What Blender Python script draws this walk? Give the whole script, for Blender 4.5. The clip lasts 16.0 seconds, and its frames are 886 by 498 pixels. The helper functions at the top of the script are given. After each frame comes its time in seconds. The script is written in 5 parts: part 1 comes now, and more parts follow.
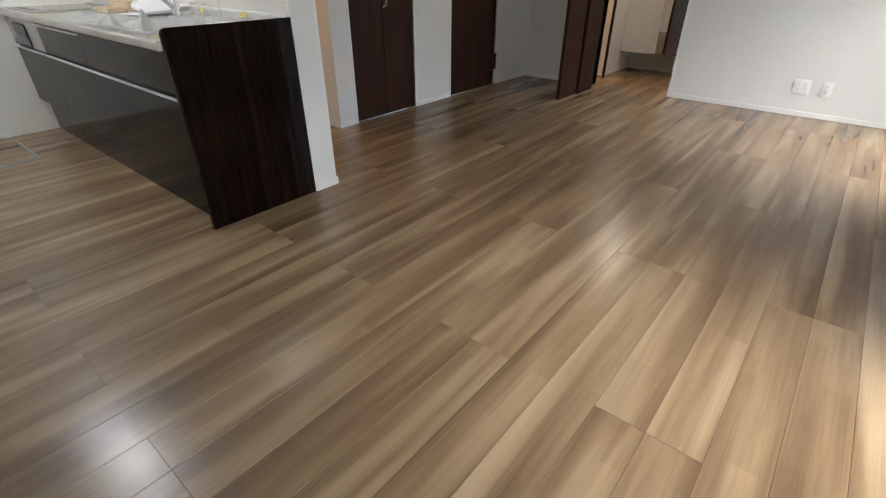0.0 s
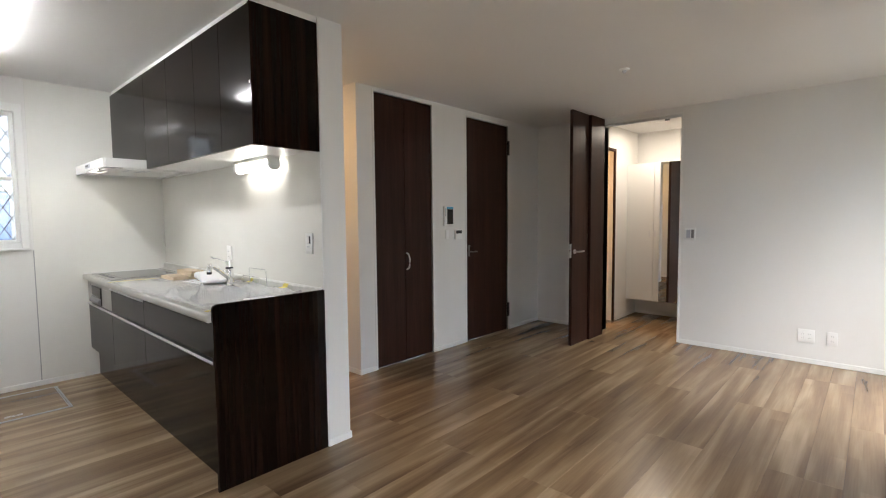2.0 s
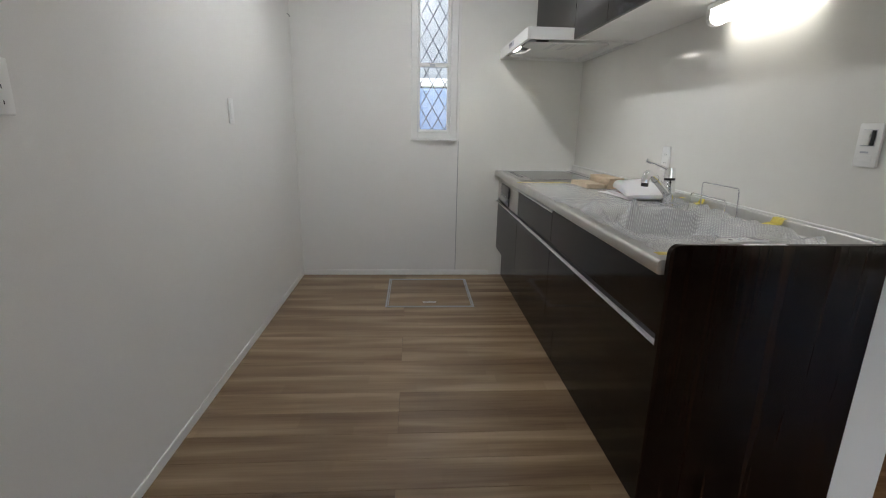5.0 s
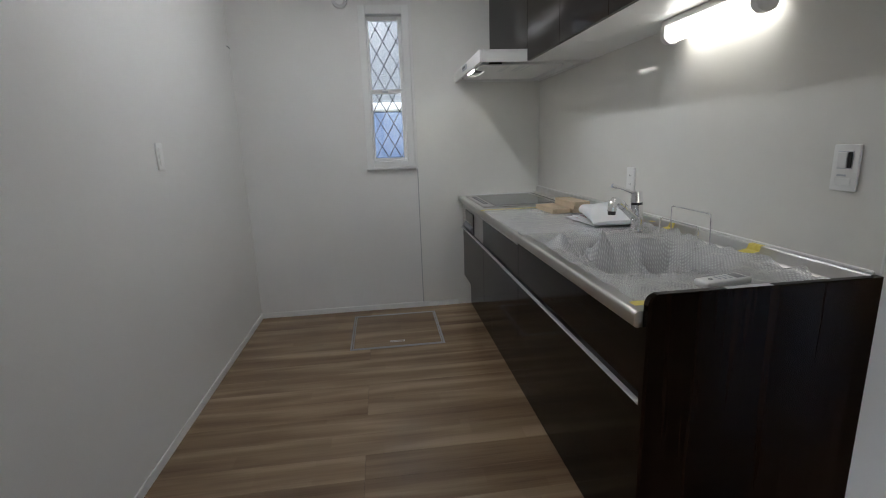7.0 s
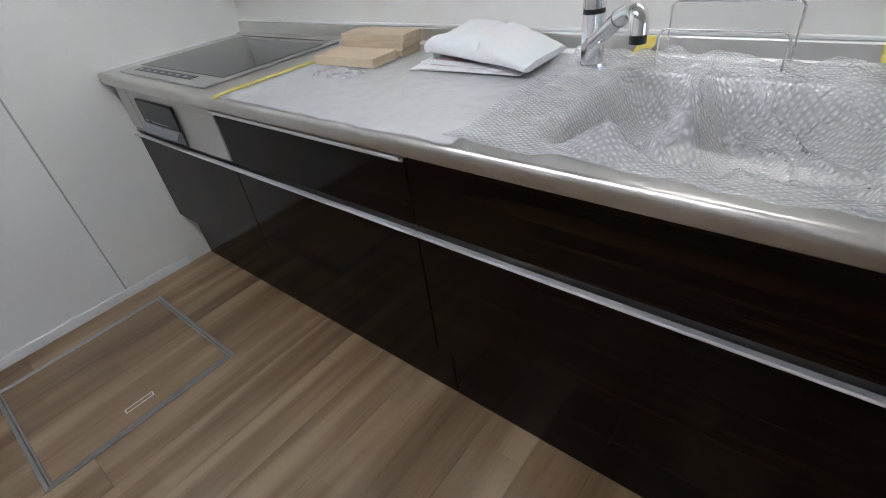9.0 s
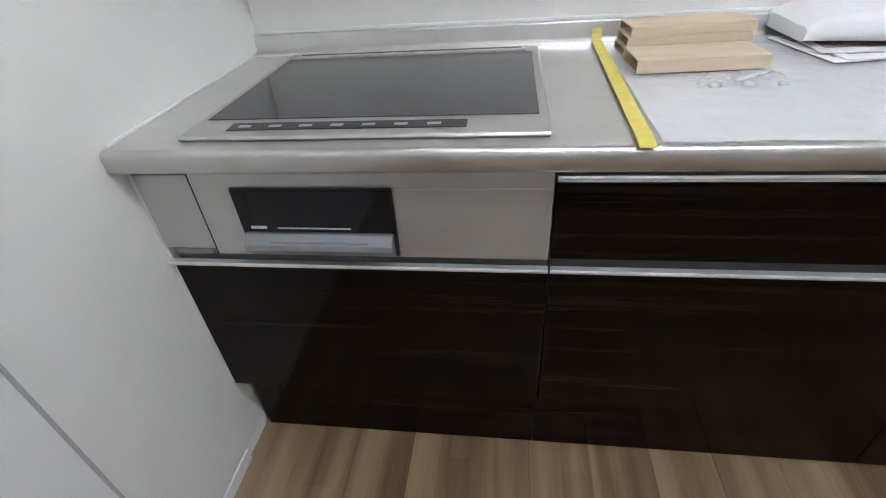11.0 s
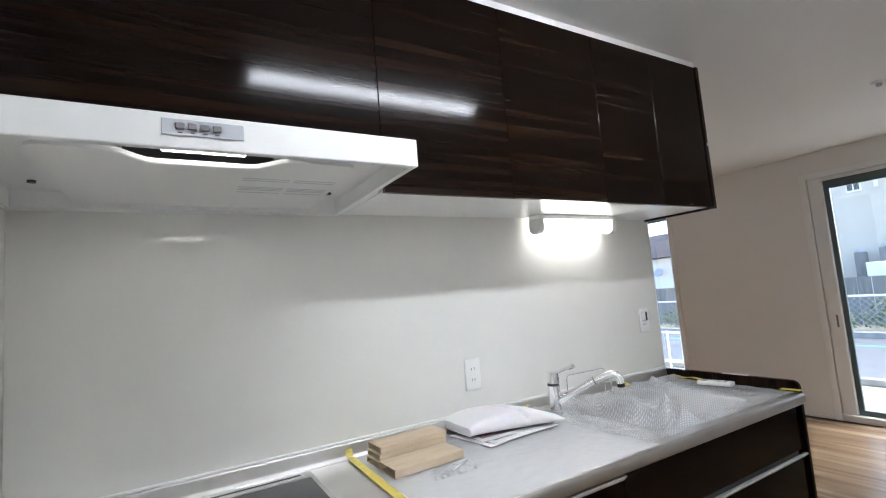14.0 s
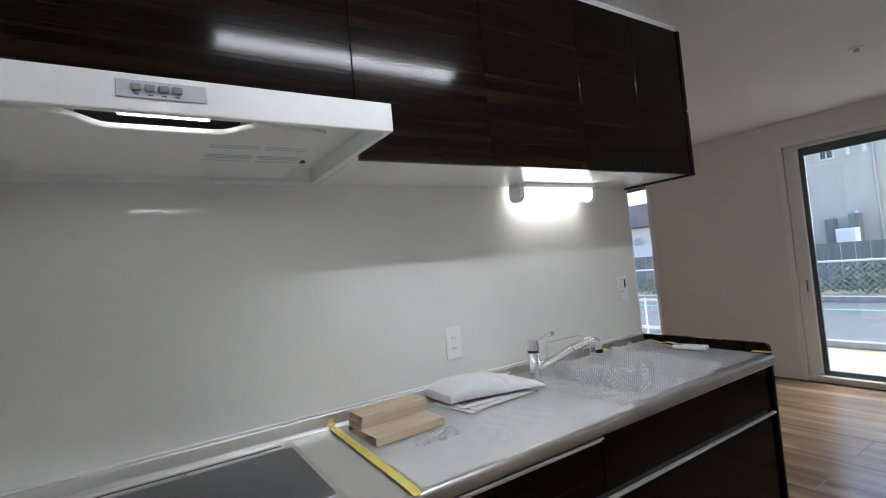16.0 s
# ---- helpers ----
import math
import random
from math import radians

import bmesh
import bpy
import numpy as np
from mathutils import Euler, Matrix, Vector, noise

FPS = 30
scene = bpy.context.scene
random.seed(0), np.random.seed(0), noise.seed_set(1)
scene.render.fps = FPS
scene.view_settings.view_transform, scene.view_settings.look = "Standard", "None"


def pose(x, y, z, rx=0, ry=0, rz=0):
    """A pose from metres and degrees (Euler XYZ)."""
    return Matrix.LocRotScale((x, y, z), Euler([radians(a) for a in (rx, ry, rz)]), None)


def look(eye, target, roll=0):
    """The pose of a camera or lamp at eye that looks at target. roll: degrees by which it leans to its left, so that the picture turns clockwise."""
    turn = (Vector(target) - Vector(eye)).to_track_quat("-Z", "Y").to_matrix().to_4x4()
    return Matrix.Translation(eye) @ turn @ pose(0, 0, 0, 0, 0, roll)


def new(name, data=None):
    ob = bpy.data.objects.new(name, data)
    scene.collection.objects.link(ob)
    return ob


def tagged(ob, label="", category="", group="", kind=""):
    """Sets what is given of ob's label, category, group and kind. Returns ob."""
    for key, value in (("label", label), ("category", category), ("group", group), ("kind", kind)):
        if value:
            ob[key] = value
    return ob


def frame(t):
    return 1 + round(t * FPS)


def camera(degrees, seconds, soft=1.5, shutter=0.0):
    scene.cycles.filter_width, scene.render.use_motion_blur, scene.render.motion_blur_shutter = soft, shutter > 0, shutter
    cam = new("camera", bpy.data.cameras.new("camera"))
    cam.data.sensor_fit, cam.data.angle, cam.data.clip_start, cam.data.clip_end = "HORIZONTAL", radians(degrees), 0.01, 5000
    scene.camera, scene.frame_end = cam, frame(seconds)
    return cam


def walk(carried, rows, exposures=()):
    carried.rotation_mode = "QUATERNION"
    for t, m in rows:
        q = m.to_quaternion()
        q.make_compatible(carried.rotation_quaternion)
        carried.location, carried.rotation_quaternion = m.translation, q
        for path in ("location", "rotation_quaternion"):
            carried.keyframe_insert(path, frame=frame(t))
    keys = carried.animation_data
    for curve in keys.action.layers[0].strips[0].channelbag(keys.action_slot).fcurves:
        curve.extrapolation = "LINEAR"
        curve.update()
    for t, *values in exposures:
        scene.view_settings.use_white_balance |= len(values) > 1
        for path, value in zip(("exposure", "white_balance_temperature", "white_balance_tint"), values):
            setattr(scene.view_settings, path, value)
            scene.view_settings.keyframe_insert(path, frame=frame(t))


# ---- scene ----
# ---- camera ----
cam = camera(86.3, 16.0, soft=1.1)
PATH = [
    (0, (-1.477, -4.796, 1.132), (-0.159, -3.7, 0.101), 0.1),
    (0.5, (-1.498, -4.831, 1.257), (-0.04, -3.553, 0.766), -0.3),
    (1, (-1.52, -4.885, 1.321), (-0.035, -3.552, 1.179), -0.7),
    (1.5, (-1.521, -4.9, 1.331), (-0.037, -3.562, 1.251), -0.5),
    (2, (-1.503, -4.89, 1.313), (-0.03, -3.543, 1.181), -0.5),
    (2.5, (-1.495, -4.848, 1.271), (-0.236, -3.324, 0.964), -0.0),
    (3, (-1.505, -4.72, 1.237), (-0.726, -2.925, 0.822), 0.4),
    (3.5, (-1.457, -4.448, 1.217), (-0.973, -2.556, 0.786), 2.1),
    (4, (-1.348, -4.169, 1.188), (-1.106, -2.244, 0.703), 2.2),
    (4.5, (-1.278, -3.914, 1.202), (-1.193, -1.982, 0.692), 2.1),
    (4.7, (-1.286, -3.822, 1.196), (-1.178, -1.893, 0.68), 1.8),
    (6.8, (-1.252, -3.631, 1.3), (-1.11, -1.659, 0.997), -1.3),
    (7, (-1.207, -3.576, 1.272), (-0.969, -1.639, 0.831), -2.0),
    (7.5, (-1.165, -3.312, 1.224), (-0.541, -1.555, 0.501), -5.4),
    (8, (-1.165, -2.958, 1.197), (-0.271, -1.468, 0.207), -5.6),
    (8.5, (-1.17, -2.575, 1.204), (-0.145, -1.276, 0.08), -6.9),
    (9, (-1.22, -2.162, 1.203), (-0.031, -1.046, 0.047), -8.3),
    (9.5, (-1.216, -1.749, 1.195), (0.066, -0.781, 0.004), -4.0),
    (9.7, (-1.227, -1.584, 1.18), (0.061, -0.63, -0.015), -4.0),
    (11.8, (-1.38, -0.393, 1.14), (0.209, -0.782, -0.012), -5.9),
    (12, (-1.448, -0.377, 1.126), (0.095, -0.91, -0.03), -6.1),
    (12.5, (-1.52, -0.384, 1.11), (-0.184, -1.277, -0.08), -2.4),
    (13, (-1.551, -0.384, 1.15), (-0.14, -1.417, 0.18), -3.0),
    (13.5, (-1.584, -0.372, 1.312), (0.053, -1.455, 0.929), -3.0),
    (14, (-1.612, -0.355, 1.379), (0.098, -1.374, 1.575), -4.6),
    (14.5, (-1.634, -0.347, 1.416), (0.042, -1.341, 1.867), -5.0),
    (15, (-1.631, -0.348, 1.422), (0.034, -1.346, 1.904), -5.1),
    (15.5, (-1.625, -0.354, 1.412), (0.057, -1.35, 1.832), -4.9),
    (16, (-1.599, -0.375, 1.371), (0.085, -1.453, 1.442), -5.4),
]
EXPOSURES = [(0.0, 2.45, 6550, 9), (2.5, 2.62, 6650, 11), (4.5, 2.2, 6600, 11), (5.5, 1.55, 6450, 10), (7.0, 1.38, 6350, 11), (7.6, 1.55, 6250, 11), (8.2, 1.82, 6100, 11), (9.0, 2.2, 6050, 12),
             (10.0, 2.42, 6050, 12), (11.8, 2.88, 5950, 12), (12.5, 3.25, 5920, 12), (13.0, 3.25, 5950, 12), (13.5, 3.05, 6000, 12), (14.0, 2.42, 6100, 12), (14.5, 1.92, 6080, 12), (16.0, 1.82, 6080, 12)]
walk(cam, [(t, look(eye, aim, roll)) for t, eye, aim, roll in PATH], EXPOSURES)

# ---- world and light ----
CEIL = 2.412         # ceiling height
LIVING_N = -1.75     # wall with the closet and the dark door
EAST = 3.705         # wall with the opening to the hall
SOUTH = -5.50        # garden side
WEST = -2.18         # kitchen's long blank wall

world = bpy.data.worlds.new("overcast_sky")
scene.world = world
world.use_nodes = True
wn = world.node_tree.nodes
sky = wn.new("ShaderNodeTexSky")
sky.sky_type = "NISHITA"
sky.sun_disc = False
sky.sun_elevation = radians(62)
sky.sun_rotation = radians(200)
sky.air_density = 1.0
sky.dust_density = 1.5
wn["Background"].inputs["Strength"].default_value = 0.15
world.node_tree.links.new(sky.outputs["Color"], wn["Background"].inputs["Color"])

sun_data = bpy.data.lights.new("sun", "SUN")
sun_data.energy = 1.5
sun_data.angle = radians(65)
sun_data.color = (1.0, 0.98, 0.95)
sun = new("sun", sun_data)
sun.matrix_world = look((0, 0, 20), (3, 8, 7.5))


def ceiling_spot(name, x, y, z, aim, width, height, watts, colour=(0.86, 0.93, 1.0)):
    """A small lamp set into the ceiling."""
    d = bpy.data.lights.new(name, "AREA")
    d.shape = "RECTANGLE"
    d.size, d.size_y, d.energy, d.color = width, height, watts, colour
    ob = new(name, d)
    ob.matrix_world = look((x, y, z), aim)
    return ob


# hall and side room lamps are unseen, added to brighten those spaces
ceiling_spot("downlight_hall", 4.35, -3.0, CEIL - 0.03, (4.35, -3.0, 0), 0.12, 0.12, 2.0, (1.0, 0.88, 0.74))
ceiling_spot("downlight_passage", 0.54, -0.9, CEIL - 0.03, (0.54, -0.9, 0), 0.12, 0.12, 2.0, (1.0, 0.62, 0.3))
ceiling_spot("downlight_side_room", 4.1, -1.7, CEIL - 0.03, (4.1, -1.7, 0), 0.12, 0.12, 3.0, (1.0, 0.52, 0.20))


# ---- materials ----
def material(name, colour=(0.8, 0.8, 0.8), rough=0.5, metal=0.0, **more):
    m = bpy.data.materials.new(name)
    m.use_nodes = True
    b = m.node_tree.nodes["Principled BSDF"]
    b.inputs["Base Color"].default_value = (*colour, 1)
    b.inputs["Roughness"].default_value = rough
    b.inputs["Metallic"].default_value = metal
    for key, value in more.items():
        b.inputs[key.replace("_", " ")].default_value = value
    return m


def node(m, kind, **sockets):
    n = m.node_tree.nodes.new(kind)
    for key, value in sockets.items():
        n.inputs[key.replace("_", " ")].default_value = value
    return n


def link(m, a, b):
    m.node_tree.links.new(a, b)


def coords(m, scale, shuffle=0.0):
    """Object coordinates, stretched by scale; shuffle shifts each object's pattern."""
    tc = node(m, "ShaderNodeTexCoord")
    mp = node(m, "ShaderNodeMapping")
    mp.inputs["Scale"].default_value = scale
    link(m, tc.outputs["Object"], mp.inputs["Vector"])
    if shuffle:
        info = node(m, "ShaderNodeObjectInfo")
        mul = node(m, "ShaderNodeVectorMath")
        mul.operation = "SCALE"
        mul.inputs[0].default_value = (shuffle, shuffle * 0.73, shuffle * 0.31)
        link(m, info.outputs["Random"], mul.inputs["Scale"])
        add = node(m, "ShaderNodeVectorMath")
        add.operation = "ADD"
        link(m, mp.outputs["Vector"], add.inputs[0])
        link(m, mul.outputs["Vector"], add.inputs[1])
        return add.outputs["Vector"]
    return mp.outputs["Vector"]


def noise_at(m, scale, size=1.0, detail=4.0, rough=0.55, distort=0.0, shuffle=0.0):
    n = node(m, "ShaderNodeTexNoise", Scale=size, Detail=detail, Roughness=rough, Distortion=distort)
    link(m, coords(m, scale, shuffle), n.inputs["Vector"])
    return n.outputs["Fac"]


def ramp(m, fac, stops):
    r = node(m, "ShaderNodeValToRGB")
    e = r.color_ramp.elements
    while len(e) < len(stops):
        e.new(0.5)
    for el, (at, c) in zip(e, stops):
        el.position = at
        el.color = (*c, 1)
    link(m, fac, r.inputs["Fac"])
    return r.outputs["Color"]


def mix(m, fac, a, b, kind="MIX"):
    n = node(m, "ShaderNodeMix")
    n.data_type = "RGBA"
    n.blend_type = kind
    if isinstance(fac, float):
        n.inputs[0].default_value = fac
    else:
        link(m, fac, n.inputs[0])
    for s, v in ((n.inputs[6], a), (n.inputs[7], b)):
        if isinstance(v, tuple):
            s.default_value = (*v, 1)
        else:
            link(m, v, s)
    return n.outputs[2]


def shade(m, colour=None, rough=None, bump=None, strength=0.1, distance=0.001):
    b = m.node_tree.nodes["Principled BSDF"]
    if colour is not None:
        link(m, colour, b.inputs["Base Color"])
    if rough is not None:
        link(m, rough, b.inputs["Roughness"])
    if bump is not None:
        n = node(m, "ShaderNodeBump", Strength=strength, Distance=distance)
        link(m, bump, n.inputs["Height"])
        link(m, n.outputs["Normal"], b.inputs["Normal"])
    return m


def value_range(m, fac, low, high):
    n = node(m, "ShaderNodeMapRange")
    n.inputs["To Min"].default_value = low
    n.inputs["To Max"].default_value = high
    link(m, fac, n.inputs["Value"])
    return n.outputs["Result"]


def wall_paper(name, colour):
    m = material(name, colour, 0.75)
    fine = noise_at(m, (1, 1, 1), 260, 3)
    cloud = noise_at(m, (1, 1, 1), 1.3, 3)
    c = mix(m, 0.5, ramp(m, cloud, [(0.3, tuple(v * 0.95 for v in colour)), (0.7, colour)]),
            ramp(m, fine, [(0.3, tuple(v * 0.94 for v in colour)), (0.7, colour)]))
    return shade(m, c, None, fine, 0.25, 0.001)


def wood(name, dark, mid, light, along, rough, shuffle=0.0, broad=7.0, fine=90.0, bump=0.05, lo=0.3, hi=0.72, stretch=0.07, grain=0.3, tone=0.0, detail=4.0, blocks=False):
    """Timber grain along one axis (0, 1, 2)."""
    m = material(name, mid, rough)
    s1 = [broad] * 3
    s1[along] = broad * stretch
    s2 = [fine] * 3
    s2[along] = fine * 0.035
    a = noise_at(m, tuple(s1), 1, detail, 0.5, 0.35, shuffle)
    b = noise_at(m, tuple(s2), 1, 4, 0.6, 0.2, shuffle * 3)
    c1 = ramp(m, a, [(lo, dark), (0.5, mid), (hi, light)])
    c2 = ramp(m, b, [(0.25, dark), (0.6, light)])
    c = mix(m, grain, c1, c2)
    if tone:
        info = node(m, "ShaderNodeObjectInfo")
        v = value_range(m, info.outputs["Random"], 1 - tone, 1 + tone * 0.6)
        grey = node(m, "ShaderNodeCombineColor")
        for k in range(3):
            link(m, v, grey.inputs[k])
        c = mix(m, 1.0, c, grey.outputs[0], "MULTIPLY")
    if blocks:
        br = node(m, "ShaderNodeTexBrick", Color1=(0.90, 0.885, 0.865, 1), Color2=(1.08, 1.08, 1.08, 1), Mortar=(0.98, 0.98, 0.98, 1), Scale=1.0)
        br.inputs["Mortar Size"].default_value = 0.0
        br.inputs["Brick Width"].default_value = 0.62
        br.inputs["Row Height"].default_value = 0.0757
        br.offset = 0.37
        link(m, coords(m, (1, 1, 1), 6.057), br.inputs["Vector"])
        c = mix(m, 1.0, c, br.outputs["Color"], "MULTIPLY")
    if bump:
        shade(m, c, value_range(m, b, rough * 0.85, rough * 1.2), b, bump, 0.0006)
    else:
        shade(m, c)
    return m


PAPER = wall_paper("white_wallpaper", (0.80, 0.79, 0.765))
CEILING_PAPER = wall_paper("ceiling_wallpaper", (0.80, 0.79, 0.77))
TRIM = material("white_trim", (0.82, 0.82, 0.80), 0.4)
shade(TRIM, None, value_range(TRIM, noise_at(TRIM, (1, 1, 1), 14), 0.32, 0.5))
KITCHEN_PANEL = material("glossy_wall_panel", (0.80, 0.79, 0.75), 0.08, Specular_IOR_Level=0.4)
shade(KITCHEN_PANEL, ramp(KITCHEN_PANEL, noise_at(KITCHEN_PANEL, (1, 1, 1), 2.2), [(0.3, (0.78, 0.77, 0.725)), (0.7, (0.82, 0.81, 0.765))]),
      value_range(KITCHEN_PANEL, noise_at(KITCHEN_PANEL, (1, 1, 1), 5), 0.06, 0.10))
FLOOR_WOOD = wood("oak_floor", (0.104, 0.060, 0.032), (0.218, 0.144, 0.081), (0.378, 0.276, 0.172), 0, 0.24, 40.0, 9.0, 120.0, 0.03, 0.29, 0.71, 0.085, 0.14, 0.05, 2.5, True)
FLOOR_BASE = material("floor_joint", (0.07, 0.05, 0.035), 0.8)
shade(FLOOR_BASE, ramp(FLOOR_BASE, noise_at(FLOOR_BASE, (1, 1, 1), 30), [(0.3, (0.05, 0.035, 0.025)), (0.7, (0.09, 0.065, 0.045))]))
DARK_H = wood("dark_gloss_laminate", (0.0016, 0.0009, 0.0008), (0.0036, 0.0019, 0.0014), (0.029, 0.0135, 0.0068), 1, 0.10, 17.0, 34.0, 150.0, 0.0, 0.40, 0.84, 0.022, 0.16, 0.0, 5.0)
DARK_V = wood("dark_gloss_laminate_upright", (0.0018, 0.0010, 0.0009), (0.0034, 0.0018, 0.0014), (0.028, 0.0125, 0.0070), 2, 0.10, 17.0, 30.0, 150.0, 0.0, 0.40, 0.84, 0.025, 0.16, 0.0, 5.0)
for lam in (DARK_H, DARK_V):
    lam.node_tree.nodes["Principled BSDF"].inputs["Specular IOR Level"].default_value = 0.14
DOOR_WOOD = wood("dark_walnut_door", (0.017, 0.0062, 0.0044), (0.031, 0.0120, 0.0082), (0.056, 0.0230, 0.0148), 2, 0.40, 17.0, 12.0, 110.0, 0.06)
DOOR_WOOD.node_tree.nodes["Principled BSDF"].inputs["Specular IOR Level"].default_value = 0.15
STEEL = material("brushed_steel", (0.70, 0.69, 0.67), 0.33, 1.0)
sb = noise_at(STEEL, (300, 6, 300), 1, 3)
shade(STEEL, ramp(STEEL, noise_at(STEEL, (1, 1, 1), 7), [(0.3, (0.66, 0.65, 0.63)), (0.7, (0.74, 0.73, 0.71))]), value_range(STEEL, sb, 0.31, 0.45), sb, 0.03, 0.0004)
STEEL_EDGE = material("polished_steel_edge", (0.62, 0.60, 0.57), 0.2, 1.0)
se = noise_at(STEEL_EDGE, (300, 5, 300), 1, 3)
shade(STEEL_EDGE, ramp(STEEL_EDGE, noise_at(STEEL_EDGE, (1, 1, 1), 6), [(0.3, (0.58, 0.56, 0.53)), (0.7, (0.66, 0.64, 0.61))]), value_range(STEEL_EDGE, se, 0.26, 0.40), se, 0.03, 0.0004)
SILVER = material("silver_front", (0.52, 0.51, 0.49), 0.36, 0.75)
shade(SILVER, None, value_range(SILVER, noise_at(SILVER, (60, 4, 60), 1), 0.3, 0.42))
ALU = material("aluminium", (0.80, 0.80, 0.81), 0.36, 0.75)
shade(ALU, None, value_range(ALU, noise_at(ALU, (1, 1, 1), 30), 0.34, 0.42))
DULL_METAL = material("dull_dark_metal", (0.22, 0.20, 0.19), 0.42, 0.9)
shade(DULL_METAL, None, value_range(DULL_METAL, noise_at(DULL_METAL, (1, 1, 1), 40), 0.36, 0.5))
CHROME = material("chrome", (0.85, 0.85, 0.86), 0.06, 1.0)
shade(CHROME, None, value_range(CHROME, noise_at(CHROME, (1, 1, 1), 40), 0.04, 0.12))
BLACK_GLASS = material("black_glass", (0.05, 0.05, 0.052), 0.09)
shade(BLACK_GLASS, ramp(BLACK_GLASS, noise_at(BLACK_GLASS, (1, 1, 1), 900, 2), [(0.4, (0.04, 0.04, 0.042)), (0.7, (0.085, 0.085, 0.088))]))
BLACK = material("black_plastic", (0.015, 0.015, 0.016), 0.35)
WHITE = material("white_enamel", (0.82, 0.82, 0.80), 0.3)
shade(WHITE, None, value_range(WHITE, noise_at(WHITE, (1, 1, 1), 20), 0.24, 0.38))
PLASTIC = material("white_plastic", (0.84, 0.84, 0.82), 0.35)
GREY = material("grey_plastic", (0.22, 0.22, 0.23), 0.45)
PALE_GREY = material("pale_grey_plastic", (0.5, 0.52, 0.56), 0.4)
GLASS = material("window_glass", (0.95, 0.98, 0.97), 0.0, Transmission_Weight=1.0, IOR=1.45)
FROST = material("patterned_glass", (0.93, 0.96, 0.97), 0.25, Transmission_Weight=1.0, IOR=1.45)
shade(FROST, None, None, noise_at(FROST, (1, 1, 1), 160, 2), 0.3, 0.001)
SEAM_SHADE = material("grey_joint_and_shade", (0.40, 0.40, 0.40), 0.5)
LEAD = material("grey_lattice", (0.15, 0.16, 0.17), 0.5)
SASH = material("dark_green_grey_sash", (0.085, 0.125, 0.13), 0.4)
shade(SASH, None, value_range(SASH, noise_at(SASH, (1, 1, 1), 30), 0.34, 0.5))
MIRROR = material("mirror_glass", (0.86, 0.88, 0.87), 0.02, 1.0)
CARD = material("cardboard", (0.63, 0.51, 0.36), 0.85)
shade(CARD, ramp(CARD, noise_at(CARD, (40, 6, 40), 1), [(0.3, (0.58, 0.46, 0.32)), (0.7, (0.67, 0.55, 0.40))]), None, noise_at(CARD, (300, 20, 300), 1), 0.2, 0.0006)
PAPER_SHEET = material("white_paper", (0.78, 0.78, 0.78), 0.6)
FOAM = material("white_packing_foam", (0.80, 0.80, 0.81), 0.55, Subsurface_Weight=0.1)
shade(FOAM, None, None, noise_at(FOAM, (1, 1, 1), 45, 5), 0.5, 0.004)
TAPE = material("yellow_tape", (0.72, 0.60, 0.10), 0.45)
shade(TAPE, ramp(TAPE, noise_at(TAPE, (1, 1, 1), 60), [(0.3, (0.66, 0.54, 0.08)), (0.7, (0.78, 0.66, 0.16))]))
PRINT = material("black_print", (0.05, 0.05, 0.05), 0.6)
BLUE = material("blue_label", (0.10, 0.42, 0.62), 0.4)
RED_PRINT = material("coloured_print", (0.28, 0.12, 0.14), 0.5)
shade(RED_PRINT, ramp(RED_PRINT, noise_at(RED_PRINT, (1, 1, 1), 70, 2), [(0.35, (0.03, 0.05, 0.14)), (0.5, (0.5, 0.45, 0.42)), (0.65, (0.35, 0.06, 0.05))]))


def lamp_material(name, colour, strength):
    m = material(name, (0.9, 0.9, 0.9), 0.4)
    b = m.node_tree.nodes["Principled BSDF"]
    b.inputs["Emission Color"].default_value = (*colour, 1)
    b.inputs["Emission Strength"].default_value = strength
    return m


TUBE_ON = lamp_material("lit_tube", (1.0, 0.97, 0.90), 2.1)
HOOD_LAMP_ON = lamp_material("lit_hood_lens", (1.0, 0.97, 0.90), 6.0)
CEILING_LAMP_ON = lamp_material("lit_diffuser", (0.95, 0.97, 1.0), 12.5)


